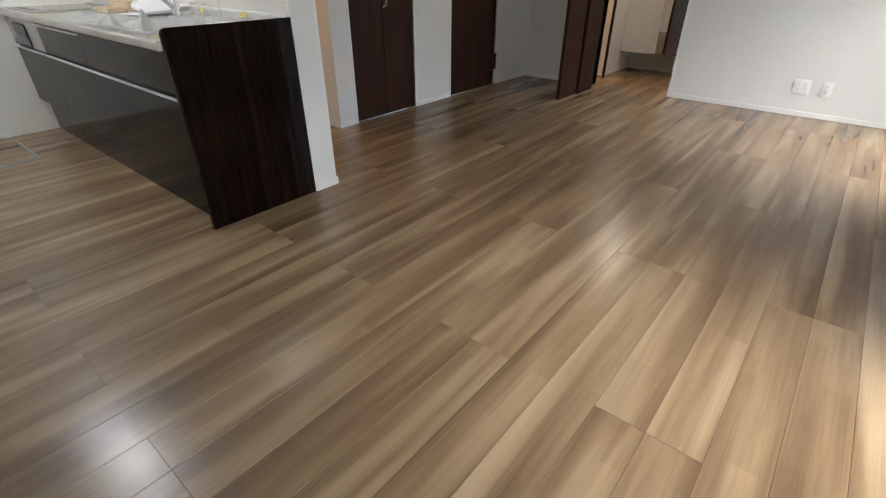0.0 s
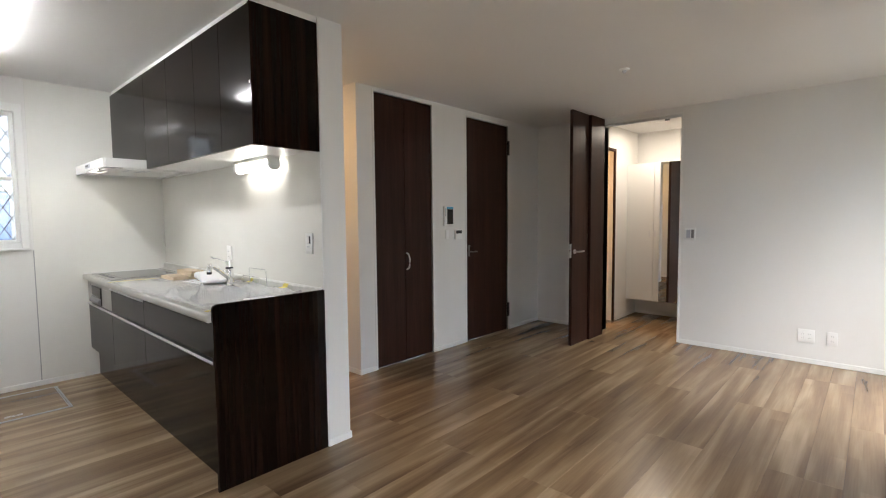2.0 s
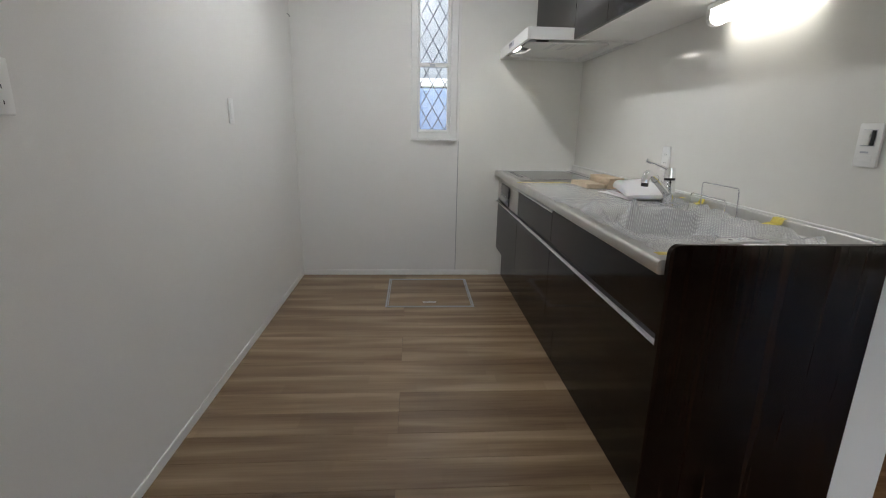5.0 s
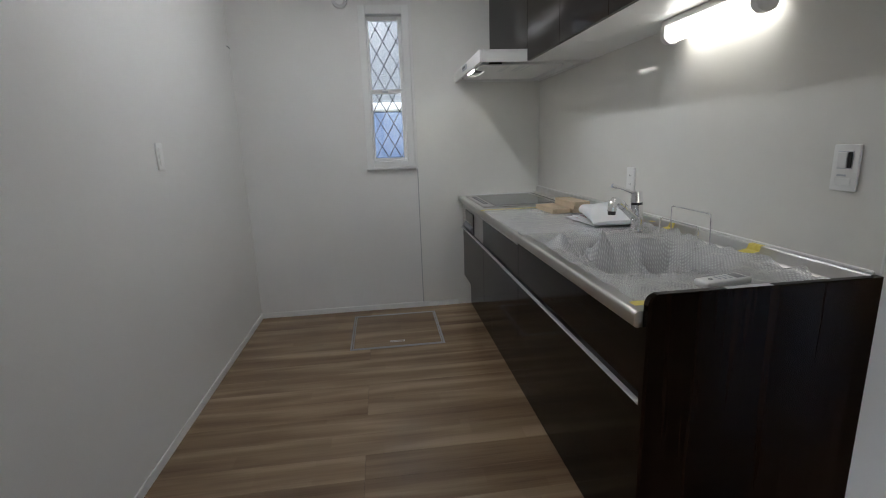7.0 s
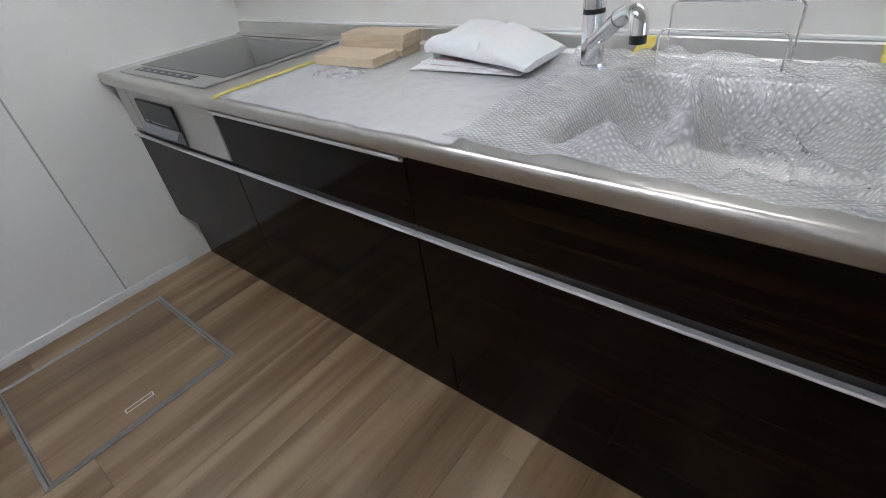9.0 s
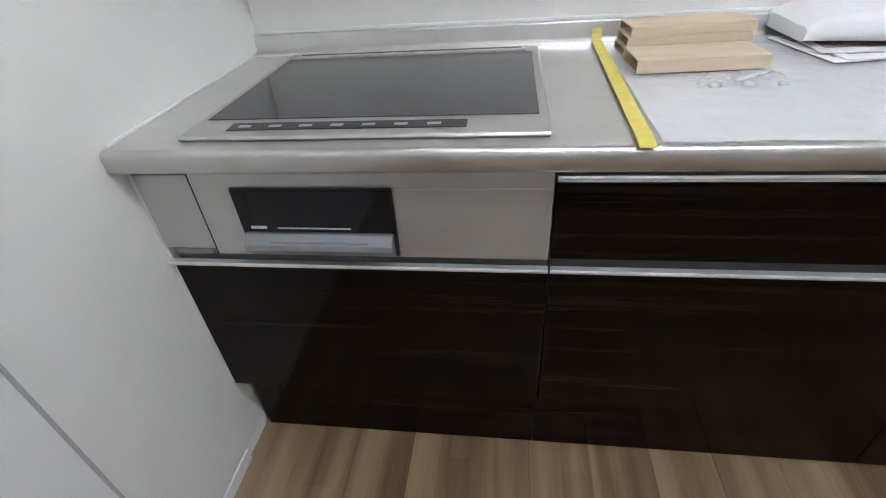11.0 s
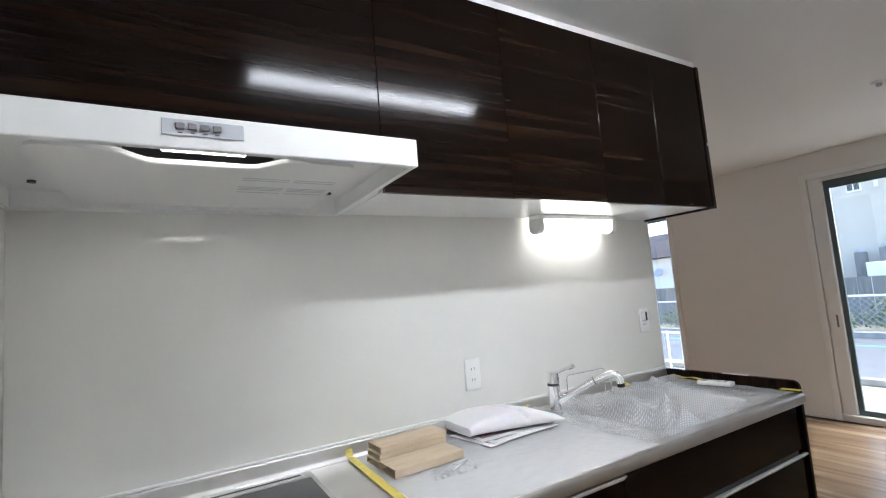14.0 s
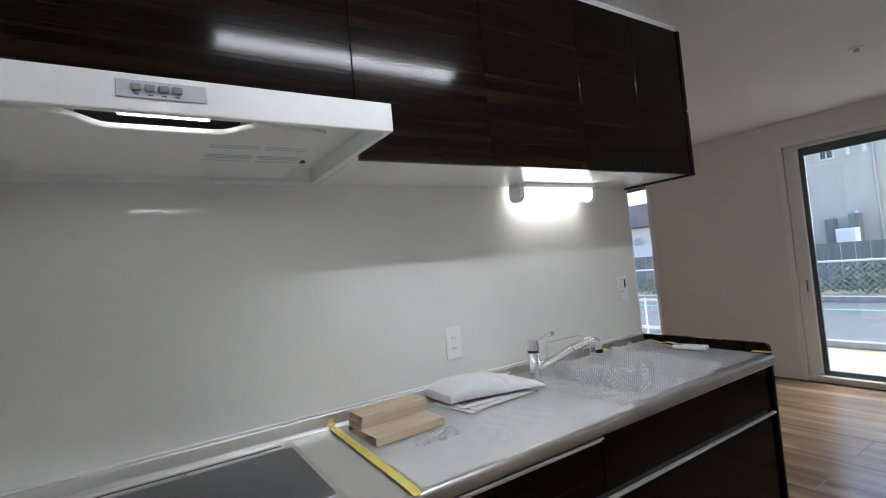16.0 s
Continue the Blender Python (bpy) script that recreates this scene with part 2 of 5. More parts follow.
def film(name, body, pitch, wrinkles, deep, relief=0.9, spread=0.45):
    """Clear plastic with rows of small bubbles and wrinkles: part see-through, part glossy."""
    m = material(name, (0.9, 0.91, 0.92), 0.10, IOR=1.5, Specular_IOR_Level=0.9)
    waves = []
    for turn in (32, -32):
        w = node(m, "ShaderNodeTexWave", Scale=0.314 / pitch, Distortion=0.6, Detail=1.0)
        w.inputs["Detail Scale"].default_value = 0.4
        mp = node(m, "ShaderNodeMapping")
        mp.inputs["Rotation"].default_value = (0, 0, radians(turn))
        tc = node(m, "ShaderNodeTexCoord")
        link(m, tc.outputs["Object"], mp.inputs["Vector"])
        link(m, mp.outputs["Vector"], w.inputs["Vector"])
        waves.append(w.outputs["Fac"])
    mul = node(m, "ShaderNodeMath")
    mul.operation = "MULTIPLY"
    link(m, waves[0], mul.inputs[0])
    link(m, waves[1], mul.inputs[1])
    bumps = node(m, "ShaderNodeBump", Strength=relief, Distance=0.004)
    link(m, mul.outputs[0], bumps.inputs["Height"])
    wr = node(m, "ShaderNodeBump", Strength=1.0, Distance=deep)
    link(m, noise_at(m, (1, 1, 1), wrinkles, 5, 0.62, 1.2), wr.inputs["Height"])
    link(m, bumps.outputs["Normal"], wr.inputs["Normal"])
    b = m.node_tree.nodes["Principled BSDF"]
    link(m, wr.outputs["Normal"], b.inputs["Normal"])
    clear = node(m, "ShaderNodeBsdfTransparent")
    mx = node(m, "ShaderNodeMixShader")
    link(m, value_range(m, mul.outputs[0], body * (1 - spread), body * (1 + spread)), mx.inputs[0])
    link(m, clear.outputs[0], mx.inputs[1])
    link(m, b.outputs[0], mx.inputs[2])
    link(m, mx.outputs[0], m.node_tree.nodes["Material Output"].inputs["Surface"])
    return m


BUBBLE = film("bubble_wrap_film", 0.56, 0.0080, 8.0, 0.034, 0.85, 0.25)
THIN_FILM = film("thin_worktop_film", 0.55, 0.008, 18.0, 0.0018, 0.04, 0.03)
CLEAR_BAG = film("clear_bag_film", 0.35, 0.03, 60.0, 0.01)


# ---- builders ----
def box(bm, x0, x1, y0, y1, z0, z1, bevel=0.0, steps=1):
    """A box between two corners, its edges rounded by bevel."""
    made = bmesh.ops.create_cube(bm, size=1.0)
    vs = made["verts"]
    bmesh.ops.scale(bm, vec=(abs(x1 - x0), abs(y1 - y0), abs(z1 - z0)), verts=vs)
    bmesh.ops.translate(bm, vec=((x0 + x1) / 2, (y0 + y1) / 2, (z0 + z1) / 2), verts=vs)
    if bevel:
        edges = list({e for v in vs for e in v.link_edges})
        bmesh.ops.bevel(bm, geom=edges, offset=bevel, segments=steps, affect="EDGES", profile=0.5)
    return bm


def cyl(bm, a, b, r, r2=None, n=16):
    """A rod from a to b."""
    a, b = Vector(a), Vector(b)
    d = b - a
    made = bmesh.ops.create_cone(bm, cap_ends=True, segments=n, radius1=r, radius2=r if r2 is None else r2, depth=d.length)
    m = Matrix.Translation((a + b) / 2) @ d.to_track_quat("Z", "Y").to_matrix().to_4x4()
    bmesh.ops.transform(bm, matrix=m, verts=made["verts"])
    return bm


def tube(bm, points, r, n=10):
    """A bent rod through points, with capped ends."""
    pts = [Vector(p) for p in points]
    rings = []
    for i, p in enumerate(pts):
        d = (pts[min(i + 1, len(pts) - 1)] - pts[max(i - 1, 0)]).normalized()
        q = d.to_track_quat("Z", "Y")
        rings.append([bm.verts.new(p + q @ Vector((r * math.cos(k * math.tau / n), r * math.sin(k * math.tau / n), 0))) for k in range(n)])
    for a, b in zip(rings, rings[1:]):
        for k in range(n):
            bm.faces.new((a[k], a[(k + 1) % n], b[(k + 1) % n], b[k]))
    bm.faces.new(rings[0][::-1])
    bm.faces.new(rings[-1])
    return bm


def outline(bm, pts, axis, a, b):
    """A flat shape of 2D points pushed along an axis from a to b."""
    def at(p, h):
        return {0: (h, p[0], p[1]), 1: (p[0], h, p[1]), 2: (p[0], p[1], h)}[axis]
    lo = [bm.verts.new(at(p, a)) for p in pts]
    hi = [bm.verts.new(at(p, b)) for p in pts]
    bm.faces.new(lo)
    bm.faces.new(hi[::-1])
    for i in range(len(pts)):
        j = (i + 1) % len(pts)
        bm.faces.new((lo[i], hi[i], hi[j], lo[j]))
    bmesh.ops.recalc_face_normals(bm, faces=bm.faces)
    return bm


def mesh_of(name, bm, mat, smooth=False):
    me = bpy.data.meshes.new(name)
    bmesh.ops.recalc_face_normals(bm, faces=bm.faces)
    bm.to_mesh(me)
    bm.free()
    me.materials.append(mat)
    if smooth:
        for p in me.polygons:
            p.use_smooth = True
        me.set_sharp_from_angle(angle=radians(40))
    return me


def part(name, bm, mat, parent=None, label="", smooth=False):
    """One mesh object, under a thing or a part."""
    ob = new(name, mesh_of(name, bm, mat, smooth))
    if parent:
        ob.parent = parent
        ob.matrix_parent_inverse = parent_world[parent.name].inverted()
    parent_world[ob.name] = Matrix.Identity(4)
    if label:
        ob["label"] = label
    return ob


parent_world = {}


def thing(name, at, label, category, group="", kind=""):
    ob = new(name)
    ob.empty_display_size = 0.1
    ob.location = at
    parent_world[ob.name] = Matrix.Translation(at)
    return tagged(ob, label, category, group, kind)


def structure(name, bm, mat, label, category):
    return tagged(part(name, bm, mat), label, category, "", "structure")


def B(*args, **kw):
    return box(bmesh.new(), *args, **kw)


def wall(name, axis, p0, p1, u0, u1, z0, z1, holes, mat, label):
    """An upright wall between p0 and p1 across its axis, with openings (u0, u1, z0, z1)."""
    us = sorted({u0, u1, *(h[0] for h in holes), *(h[1] for h in holes)})
    bm = bmesh.new()
    for a, b in zip(us, us[1:]):
        zs = [(z0, z1)]
        for h in holes:
            if h[0] <= a and b <= h[1]:
                zs = [s for q in zs for s in ((q[0], min(q[1], h[2])), (max(q[0], h[3]), q[1])) if s[1] - s[0] > 1e-4]
        for c, d in zs:
            box(bm, *((p0, p1, a, b) if axis == 0 else (a, b, p0, p1)), c, d)
    bmesh.ops.remove_doubles(bm, verts=bm.verts, dist=1e-5)
    return structure(name, bm, mat, label, "wall")


# ---- the rooms ----
floor = structure("floor", B(WEST - 0.1, 5.4, SOUTH - 0.1, 0.1, -0.12, -0.006), FLOOR_BASE, "light brown oak-look plank floor, clean and glossy", "floor")
ceiling = structure("ceiling", B(WEST - 0.1, 5.4, SOUTH - 0.1, 0.3, CEIL, CEIL + 0.15), CEILING_PAPER, "plain white papered ceiling", "ceiling")

WIN = (-1.285, -0.97, 1.115, 2.195)     # kitchen window's opening
wall("wall_north", 1, 0.0, 0.16, WEST, 0.0, 0, CEIL, [WIN], PAPER, "white papered wall with a narrow window")
wall("wall_west", 0, WEST - 0.16, WEST, SOUTH - 0.16, 0.16, 0, CEIL, [], PAPER, "long plain white papered wall")
partition = wall("wall_partition", 0, 0.0, 0.153, -2.608, 0.16, 0, CEIL, [], PAPER, "white papered partition behind the kitchen counter")
CLOSET = (1.085, 1.785, 0.0, 2.375)
DARK_DOOR = (2.30, 3.043, 0.0, 2.345)
wall("wall_closet", 1, LIVING_N, LIVING_N + 0.12, 0.90, EAST, 0, CEIL, [CLOSET, DARK_DOOR], PAPER, "white papered wall with two tall dark doors")
wall("wall_passage", 0, 0.90, 1.0, LIVING_N + 0.12, 0.16, 0, CEIL, [], PAPER, "white papered passage wall in warm light")
wall("wall_passage_end", 1, 0.163, 0.26, 0.153, 0.90, 0, CEIL, [], PAPER, "white papered end of the side passage")
HALL = (-3.407, -2.60, 0.0, 2.335)
wall("wall_east", 0, EAST, EAST + 0.12, SOUTH - 0.16, LIVING_N + 0.12, 0, CEIL, [HALL], PAPER, "white papered wall with the opening to the hall")
DOOR_A = (-1.27, 0.365, 0.02, 2.17)
DOOR_B = (1.78, 3.42, 0.02, 2.17)
wall("wall_south", 1, SOUTH - 0.16, SOUTH, WEST, EAST, 0, CEIL, [DOOR_A, DOOR_B], PAPER, "white papered garden wall with two glazed doors")
# hall beyond the opening
SIDE = (3.86, 4.27, 0.0, 2.12)
wall("wall_hall_north", 1, -2.50, -2.40, EAST + 0.12, 5.0, 0, CEIL, [SIDE], PAPER, "white papered hall wall with a brown door frame")
wall("wall_hall_east", 0, 5.0, 5.12, -4.4, -2.40, 0, CEIL, [], PAPER, "cream lit wall at the end of the hall")
wall("wall_hall_south", 1, -4.5, -4.4, EAST + 0.12, 5.12, 0, CEIL, [], PAPER, "white papered hall wall")
wall("wall_side_room", 1, -0.9, -0.8, EAST + 0.12, 5.12, 0, CEIL, [], PAPER, "warm lit wall of the small side room")
wall("wall_side_room_east", 0, 4.6, 4.7, -2.40, -0.9, 0, CEIL, [], PAPER, "warm lit wall of the small side room")
wall("wall_side_room_west", 0, EAST + 0.02, EAST + 0.12, LIVING_N + 0.12, -0.9, 0, CEIL, [], PAPER, "warm lit wall of the small side room")


def skirting(name, pieces):
    bm = bmesh.new()
    for p in pieces:
        box(bm, *p, 0.0, 0.042, 0.002)
    structure(name, bm, TRIM, "narrow white skirting board", "baseboard")


skirting("baseboard_north", [(WEST + 0.008, -0.66, -0.008, -0.0005)])
skirting("baseboard_west", [(WEST + 0.0005, WEST + 0.008, SOUTH, -0.0005)])
skirting("baseboard_partition", [(0.0, 0.161, -2.6165, -2.6085), (0.1535, 0.161, -2.608, 0.16)])
skirting("baseboard_closet", [(0.892, 1.06, LIVING_N - 0.008, LIVING_N - 0.0005), (1.81, 2.275, LIVING_N - 0.008, LIVING_N - 0.0005),
                              (3.07, EAST - 0.0005, LIVING_N - 0.008, LIVING_N - 0.0005), (0.892, 0.8995, LIVING_N, 0.16)])
skirting("baseboard_east", [(EAST - 0.008, EAST - 0.0005, -2.57, LIVING_N - 0.009), (EAST - 0.008, EAST - 0.0005, SOUTH, -3.435)])
skirting("baseboard_hall", [(4.34, 4.99, -2.508, -2.5005), (4.992, 4.9995, -4.4, -2.51)])
skirting("baseboard_south", [(0.43, 1.745, SOUTH + 0.0005, SOUTH + 0.008)])


def casing(name, axis, p0, p1, u0, u1, z1, w=0.025, sill=False, z0=0.0, mat=TRIM, label="slim white door casing"):
    """A frame round an opening, in the wall's thickness."""
    bm = bmesh.new()
    def put(a, b, c, d):
        box(bm, *((p0, p1, a, b) if axis == 0 else (a, b, p0, p1)), c, d, 0.002)
    put(u0 - w, u0, z0, z1 + w)
    put(u1, u1 + w, z0, z1 + w)
    put(u0, u1, z1, z1 + w)
    if sill:
        put(u0 - w, u1 + w, z0 - w, z0)
    return structure(name, bm, mat, label, "door frame")


casing("trim_closet", 1, LIVING_N - 0.004, LIVING_N + 0.10, 1.085, 1.785, 2.375, 0.022)
casing("trim_dark_door", 1, LIVING_N - 0.004, LIVING_N + 0.10, 2.30, 3.043, 2.345, 0.022)
casing("trim_hall", 0, EAST - 0.004, EAST + 0.124, -3.407, -2.60, 2.335, 0.022)
casing("trim_side_room", 1, -2.506, -2.482, 3.875, 4.255, 2.105, 0.032, mat=DOOR_WOOD, label="dark brown wooden door frame")
casing("trim_door_garden", 1, SOUTH - 0.10, SOUTH + 0.012, -1.235, 0.365, 2.17, 0.05, label="white garden door casing")
casing("trim_window_garden", 1, SOUTH - 0.10, SOUTH + 0.012, 1.78, 3.42, 2.17, 0.03, label="white garden window casing")

# hall opening's top rail
rail = thing("sliding_rail", (EAST, -3.0, 2.335), "aluminium top rail of the folding door", "door rail", "", "structure")
part("rail", B(EAST + 0.02, EAST + 0.055, -3.40, -2.605, 2.312, 2.3345, 0.001), ALU, rail)
part("roller", B(EAST + 0.025, EAST + 0.05, -3.28, -3.24, 2.298, 2.3125, 0.001), GREY, rail)


def glazed_door(name, u0, u1, label, jamb=0.105):
    """Two sliding sashes with dark frames in the garden wall."""
    root = thing(name, ((u0 + u1) / 2, SOUTH - 0.05, 0.02), label, "glass door", "garden doors", "structure")
    mid = (u0 + u1) / 2
    part("sill", B(u0, u1, SOUTH - 0.14, SOUTH + 0.004, 0.0215, 0.055, 0.003), TRIM, root)
    part("jamb", B(u1 - jamb, u1, SOUTH - 0.14, SOUTH - 0.02, 0.056, 2.17, 0.003), TRIM, root)
    part("jamb", B(u0, u0 + jamb, SOUTH - 0.14, SOUTH - 0.02, 0.056, 2.17, 0.003), TRIM, root)
    part("head", B(u0 + jamb + 0.0005, u1 - jamb - 0.0005, SOUTH - 0.14, SOUTH - 0.02, 2.14, 2.17, 0.002), TRIM, root)
    for a, b, y in ((mid - 0.02, u1 - jamb - 0.002, SOUTH - 0.06), (u0 + jamb + 0.002, mid + 0.02, SOUTH - 0.11)):
        bm = bmesh.new()
        for q in ((a, a + 0.045, 0.058, 2.138), (b - 0.04, b, 0.058, 2.138), (a + 0.045, b - 0.04, 0.058, 0.10), (a + 0.045, b - 0.04, 2.065, 2.138)):
            box(bm, q[0], q[1], y - 0.015, y + 0.015, q[2], q[3], 0.002)
        sash = part("sash", bm, SASH, root, "dark green-grey sash frame")
        g = part("pane", B(a + 0.046, b - 0.041, y - 0.003, y + 0.003, 0.101, 2.064), GLASS, sash)
        g.visible_shadow = False
    part("latch", B(u1 - 0.71 * jamb, u1 - 0.71 * jamb + 0.015, SOUTH - 0.0195, SOUTH - 0.012, 0.82, 0.93, 0.002), GREY, root)
    return root


glazed_door("door_1", -1.27, 0.365, "white-framed sliding glass door to the garden, closed")
glazed_door("door_2", 1.78, 3.42, "white-framed sliding glass window to the garden, closed", 0.045)

# kitchen window
kw = thing("window_1", (-1.125, 0.05, 1.115), "narrow double-hung kitchen window with diamond lattice glass", "window", "", "structure")
bm = bmesh.new()
for q in ((-1.305, -1.255, 1.10, 2.21), (-1.005, -0.955, 1.10, 2.21), (-1.255, -1.005, 2.15, 2.21), (-1.255, -1.005, 1.10, 1.15)):
    box(bm, q[0], q[1], -0.012, 0.10, q[2], q[3], 0.003)
part("window_frame", bm, TRIM, kw)
part("window_sill", B(-1.312, -0.948, -0.026, -0.0125, 1.088, 1.106, 0.003), TRIM, kw)
LOW, UP = (1.15, 1.655), (1.635, 2.15)
for (z0, z1), y, glass in ((LOW, 0.03, GLASS), (UP, 0.065, FROST)):
    bm = bmesh.new()
    for q in ((-1.254, -1.238, z0, z1), (-1.031, -1.0055, z0, z1), (-1.238, -1.031, z0, z0 + 0.022), (-1.238, -1.031, z1 - 0.03, z1)):
        box(bm, q[0], q[1], y - 0.014, y + 0.014, q[2], q[3], 0.002)
    sash = part("sash", bm, TRIM, kw, "white sash")
    g = part("pane", B(-1.237, -1.032, y - 0.003, y + 0.003, z0 + 0.0225, z1 - 0.0305), glass, sash)
    g.visible_shadow = False
    # diamond lattice inside the pane
    xa, xb, za, zb = -1.237, -1.032, z0 + 0.023, z1 - 0.031
    pitch, slope = 0.094, 1.75
    for sgn in (1, -1):
        for k in range(-14, 22):
            c = za + k * pitch * slope
            pts = []
            for x in (xa, xb):
                z = c + sgn * slope * (x - xa)
                pts.append((x, z))
            (xA, zA), (xB, zB) = pts
            lo, hi = 0.0, 1.0
            for edge, s in ((za, 1), (zb, -1)):
                fa, fb = s * (zA - edge), s * (zB - edge)
                if fa < 0 and fb < 0:
                    lo, hi = 1, 0
                elif fa < 0 <= fb:
                    lo = max(lo, fa / (fa - fb))
                elif fb < 0 <= fa:
                    hi = min(hi, fa / (fa - fb))
            if hi - lo > 0.03:
                p = [(xA + (xB - xA) * s, y - 0.0045, zA + (zB - zA) * s) for s in (lo, hi)]
                part("lattice_bar", cyl(bmesh.new(), p[0], p[1], 0.0034, n=6), LEAD, sash)
part("latch", B(-1.165, -1.125, 0.012, 0.0175, 1.63, 1.648, 0.002), PALE_GREY, kw)

# glossy kitchen wall panels with slim joints
structure("wall_panel_north", B(-0.9345, -0.0005, -0.004, -0.0005, 0.043, CEIL - 0.001), KITCHEN_PANEL, "glossy white kitchen wall panel beside the counter", "wall panel")
structure("wall_panel_back", B(-0.004, -0.0005, -2.600, -0.0045, 0.80, CEIL - 0.001), KITCHEN_PANEL, "glossy cream splashback panel above the counter", "wall panel")
# the strip's grey also holds the thin shadow gap along the joint
structure("trim_panel_edge", B(-0.9405, -0.935, -0.006, -0.0005, 0.043, 1.0865, 0.001), SEAM_SHADE, "slim joint strip of the wall panel, greyed for its shadow gap", "trim")
structure("trim_panel_end", B(-0.006, -0.0005, -2.6075, -2.6005, 0.0, CEIL - 0.001, 0.001), TRIM, "slim white edge strip of the splashback", "trim")
# ---- kitchen run ----
TOP = 0.868                       # worktop height
FRONT = -0.605                    # face of the drawers
U1, U2, U3 = -0.745, -1.513, -2.590   # ends of the base units


def grip(name, y0, y1, z, parent):
    """A slim aluminium grip along the top edge of a drawer."""
    bm = outline(bmesh.new(), [(FRONT - 0.001, z - 0.014), (FRONT - 0.004, z - 0.014), (FRONT - 0.004, z - 0.004), (FRONT - 0.011, z - 0.006), (FRONT - 0.014, z - 0.003), (FRONT - 0.012, z + 0.001), (FRONT - 0.001, z + 0.002), (FRONT - 0.001, z - 0.004)], 1, y0, y1)
    return part(name, bm, ALU, parent, "slim aluminium grip")


def front(name, y0, y1, z0, z1, mat=DARK_H, parent=None, x=FRONT, bevel=0.0015):
    return part(name, B(x, x + 0.019, y1 + 0.0015, y0 - 0.0015, z0, z1, bevel), mat, parent)


def base_unit(name, y0, y1, label, inner=0.826):
    root = thing(name, (-0.3, (y0 + y1) / 2, 0), label, "cabinet", "kitchen base units")
    part("body", B(FRONT + 0.022, -0.02, y1 + 0.001, y0 - 0.001, 0.2505, inner), GREY, root)
    part("plinth", B(-0.535, -0.03, y1 + 0.002, y0 - 0.002, 0.001, 0.2495), GREY, root)
    front("kick_board", y0, y1, 0.002, 0.250, DARK_H, root, x=-0.555)
    d = front("drawer", y0, y1, 0.241, 0.612, DARK_H, root)
    grip("handle", y1 + 0.002, y0 - 0.002, 0.629, d)
    return root


unit = base_unit("cooktop_cabinet", -0.012, U1, "dark gloss wood-grain drawer unit under the cooktop")
part("filler", B(FRONT + 0.004, FRONT + 0.02, -0.0115, -0.0045, 0.241, 0.826), WHITE, unit, "white wall filler strip")
spice = part("spice_drawer", B(FRONT, FRONT + 0.019, -0.119, -0.0135, 0.655, 0.812, 0.0015), SILVER, unit, "narrow silver drawer")
part("finger_pull", B(FRONT - 0.001, FRONT + 0.018, -0.105, -0.03, 0.643, 0.6545, 0.001), GREY, spice)

unit = base_unit("drawer_cabinet", U1, U2, "dark gloss wood-grain drawer unit with two aluminium grips")
d = front("drawer", U1, U2, 0.645, 0.795, DARK_H, unit)
grip("handle", U2 + 0.002, U1 - 0.002, 0.813, d)

unit = base_unit("sink_cabinet", U2, U3, "dark gloss wood-grain drawer unit under the sink", 0.655)
front("sink_front", U2, U3, 0.645, 0.822, DARK_H, unit)

# end panel with one rounded upper corner
panel = thing("kitchen_end_panel", (-0.3, -2.602, 0), "dark gloss wood-grain end panel of the counter", "panel")
r = 0.028
pts = [(-0.004, 0.001), (-0.617, 0.001), (-0.617, 0.914 - r)]
pts += [(-0.617 + r - r * math.cos(a), 0.914 - r + r * math.sin(a)) for a in [radians(15 * k) for k in range(1, 7)]]
pts += [(-0.004, 0.914)]
bm = outline(bmesh.new(), pts, 1, -2.612, -2.5915)
bmesh.ops.bevel(bm, geom=[e for e in bm.edges if abs(e.verts[0].co.y - e.verts[1].co.y) < 1e-5], offset=0.0015, segments=1, affect="EDGES")
part("board", bm, DARK_V, panel)
part("label_strip", B(-0.42, -0.30, -2.6105, -2.5935, 0.9142, 0.9148), PAPER_SHEET, panel, "white paper sticker")

HANDLE_GREY = material("silver_grey_handle", (0.30, 0.31, 0.33), 0.42, 0.6)
shade(HANDLE_GREY, None, value_range(HANDLE_GREY, noise_at(HANDLE_GREY, (40, 4, 40), 1), 0.36, 0.48))
DARK_PANE = material("near_black_glass", (0.008, 0.008, 0.009), 0.06, Specular_IOR_Level=0.3)

# grill built under the cooktop
grill = thing("grill_oven", (-0.3, -0.42, 0.64), "silver built-in fish grill with a dark glass door", "grill")
gy0, gy1 = -0.1225, U1 + 0.0025
part("fascia", B(FRONT - 0.003, FRONT + 0.021, gy1, gy0, 0.645, 0.820, 0.0015), SILVER, grill)
part("fascia_step", B(FRONT - 0.0045, FRONT - 0.0032, gy1 + 0.002, -0.488, 0.786, 0.788), STEEL, grill)
gd = part("door", B(FRONT - 0.009, FRONT - 0.0035, -0.481, -0.194, 0.651, 0.790, 0.002), BLACK, grill, "black glass grill door")
part("glass", B(FRONT - 0.0125, FRONT - 0.0095, -0.478, -0.197, 0.704, 0.787, 0.001), DARK_PANE, gd, "dark reflecting glass")
pts = [(FRONT - 0.0095, 0.654), (FRONT - 0.0095, 0.702), (FRONT - 0.017, 0.702), (FRONT - 0.030, 0.686), (FRONT - 0.032, 0.676), (FRONT - 0.024, 0.668), (FRONT - 0.014, 0.656)]
part("handle", outline(bmesh.new(), pts, 1, -0.474, -0.201), HANDLE_GREY, gd, "silver-grey pull handle")
part("handle_slot", B(FRONT - 0.0272, FRONT - 0.0245, -0.43, -0.25, 0.6895, 0.6915), GREY, gd)
part("print", B(FRONT - 0.0129, FRONT - 0.0126, -0.40, -0.265, 0.711, 0.714), PALE_GREY, gd)
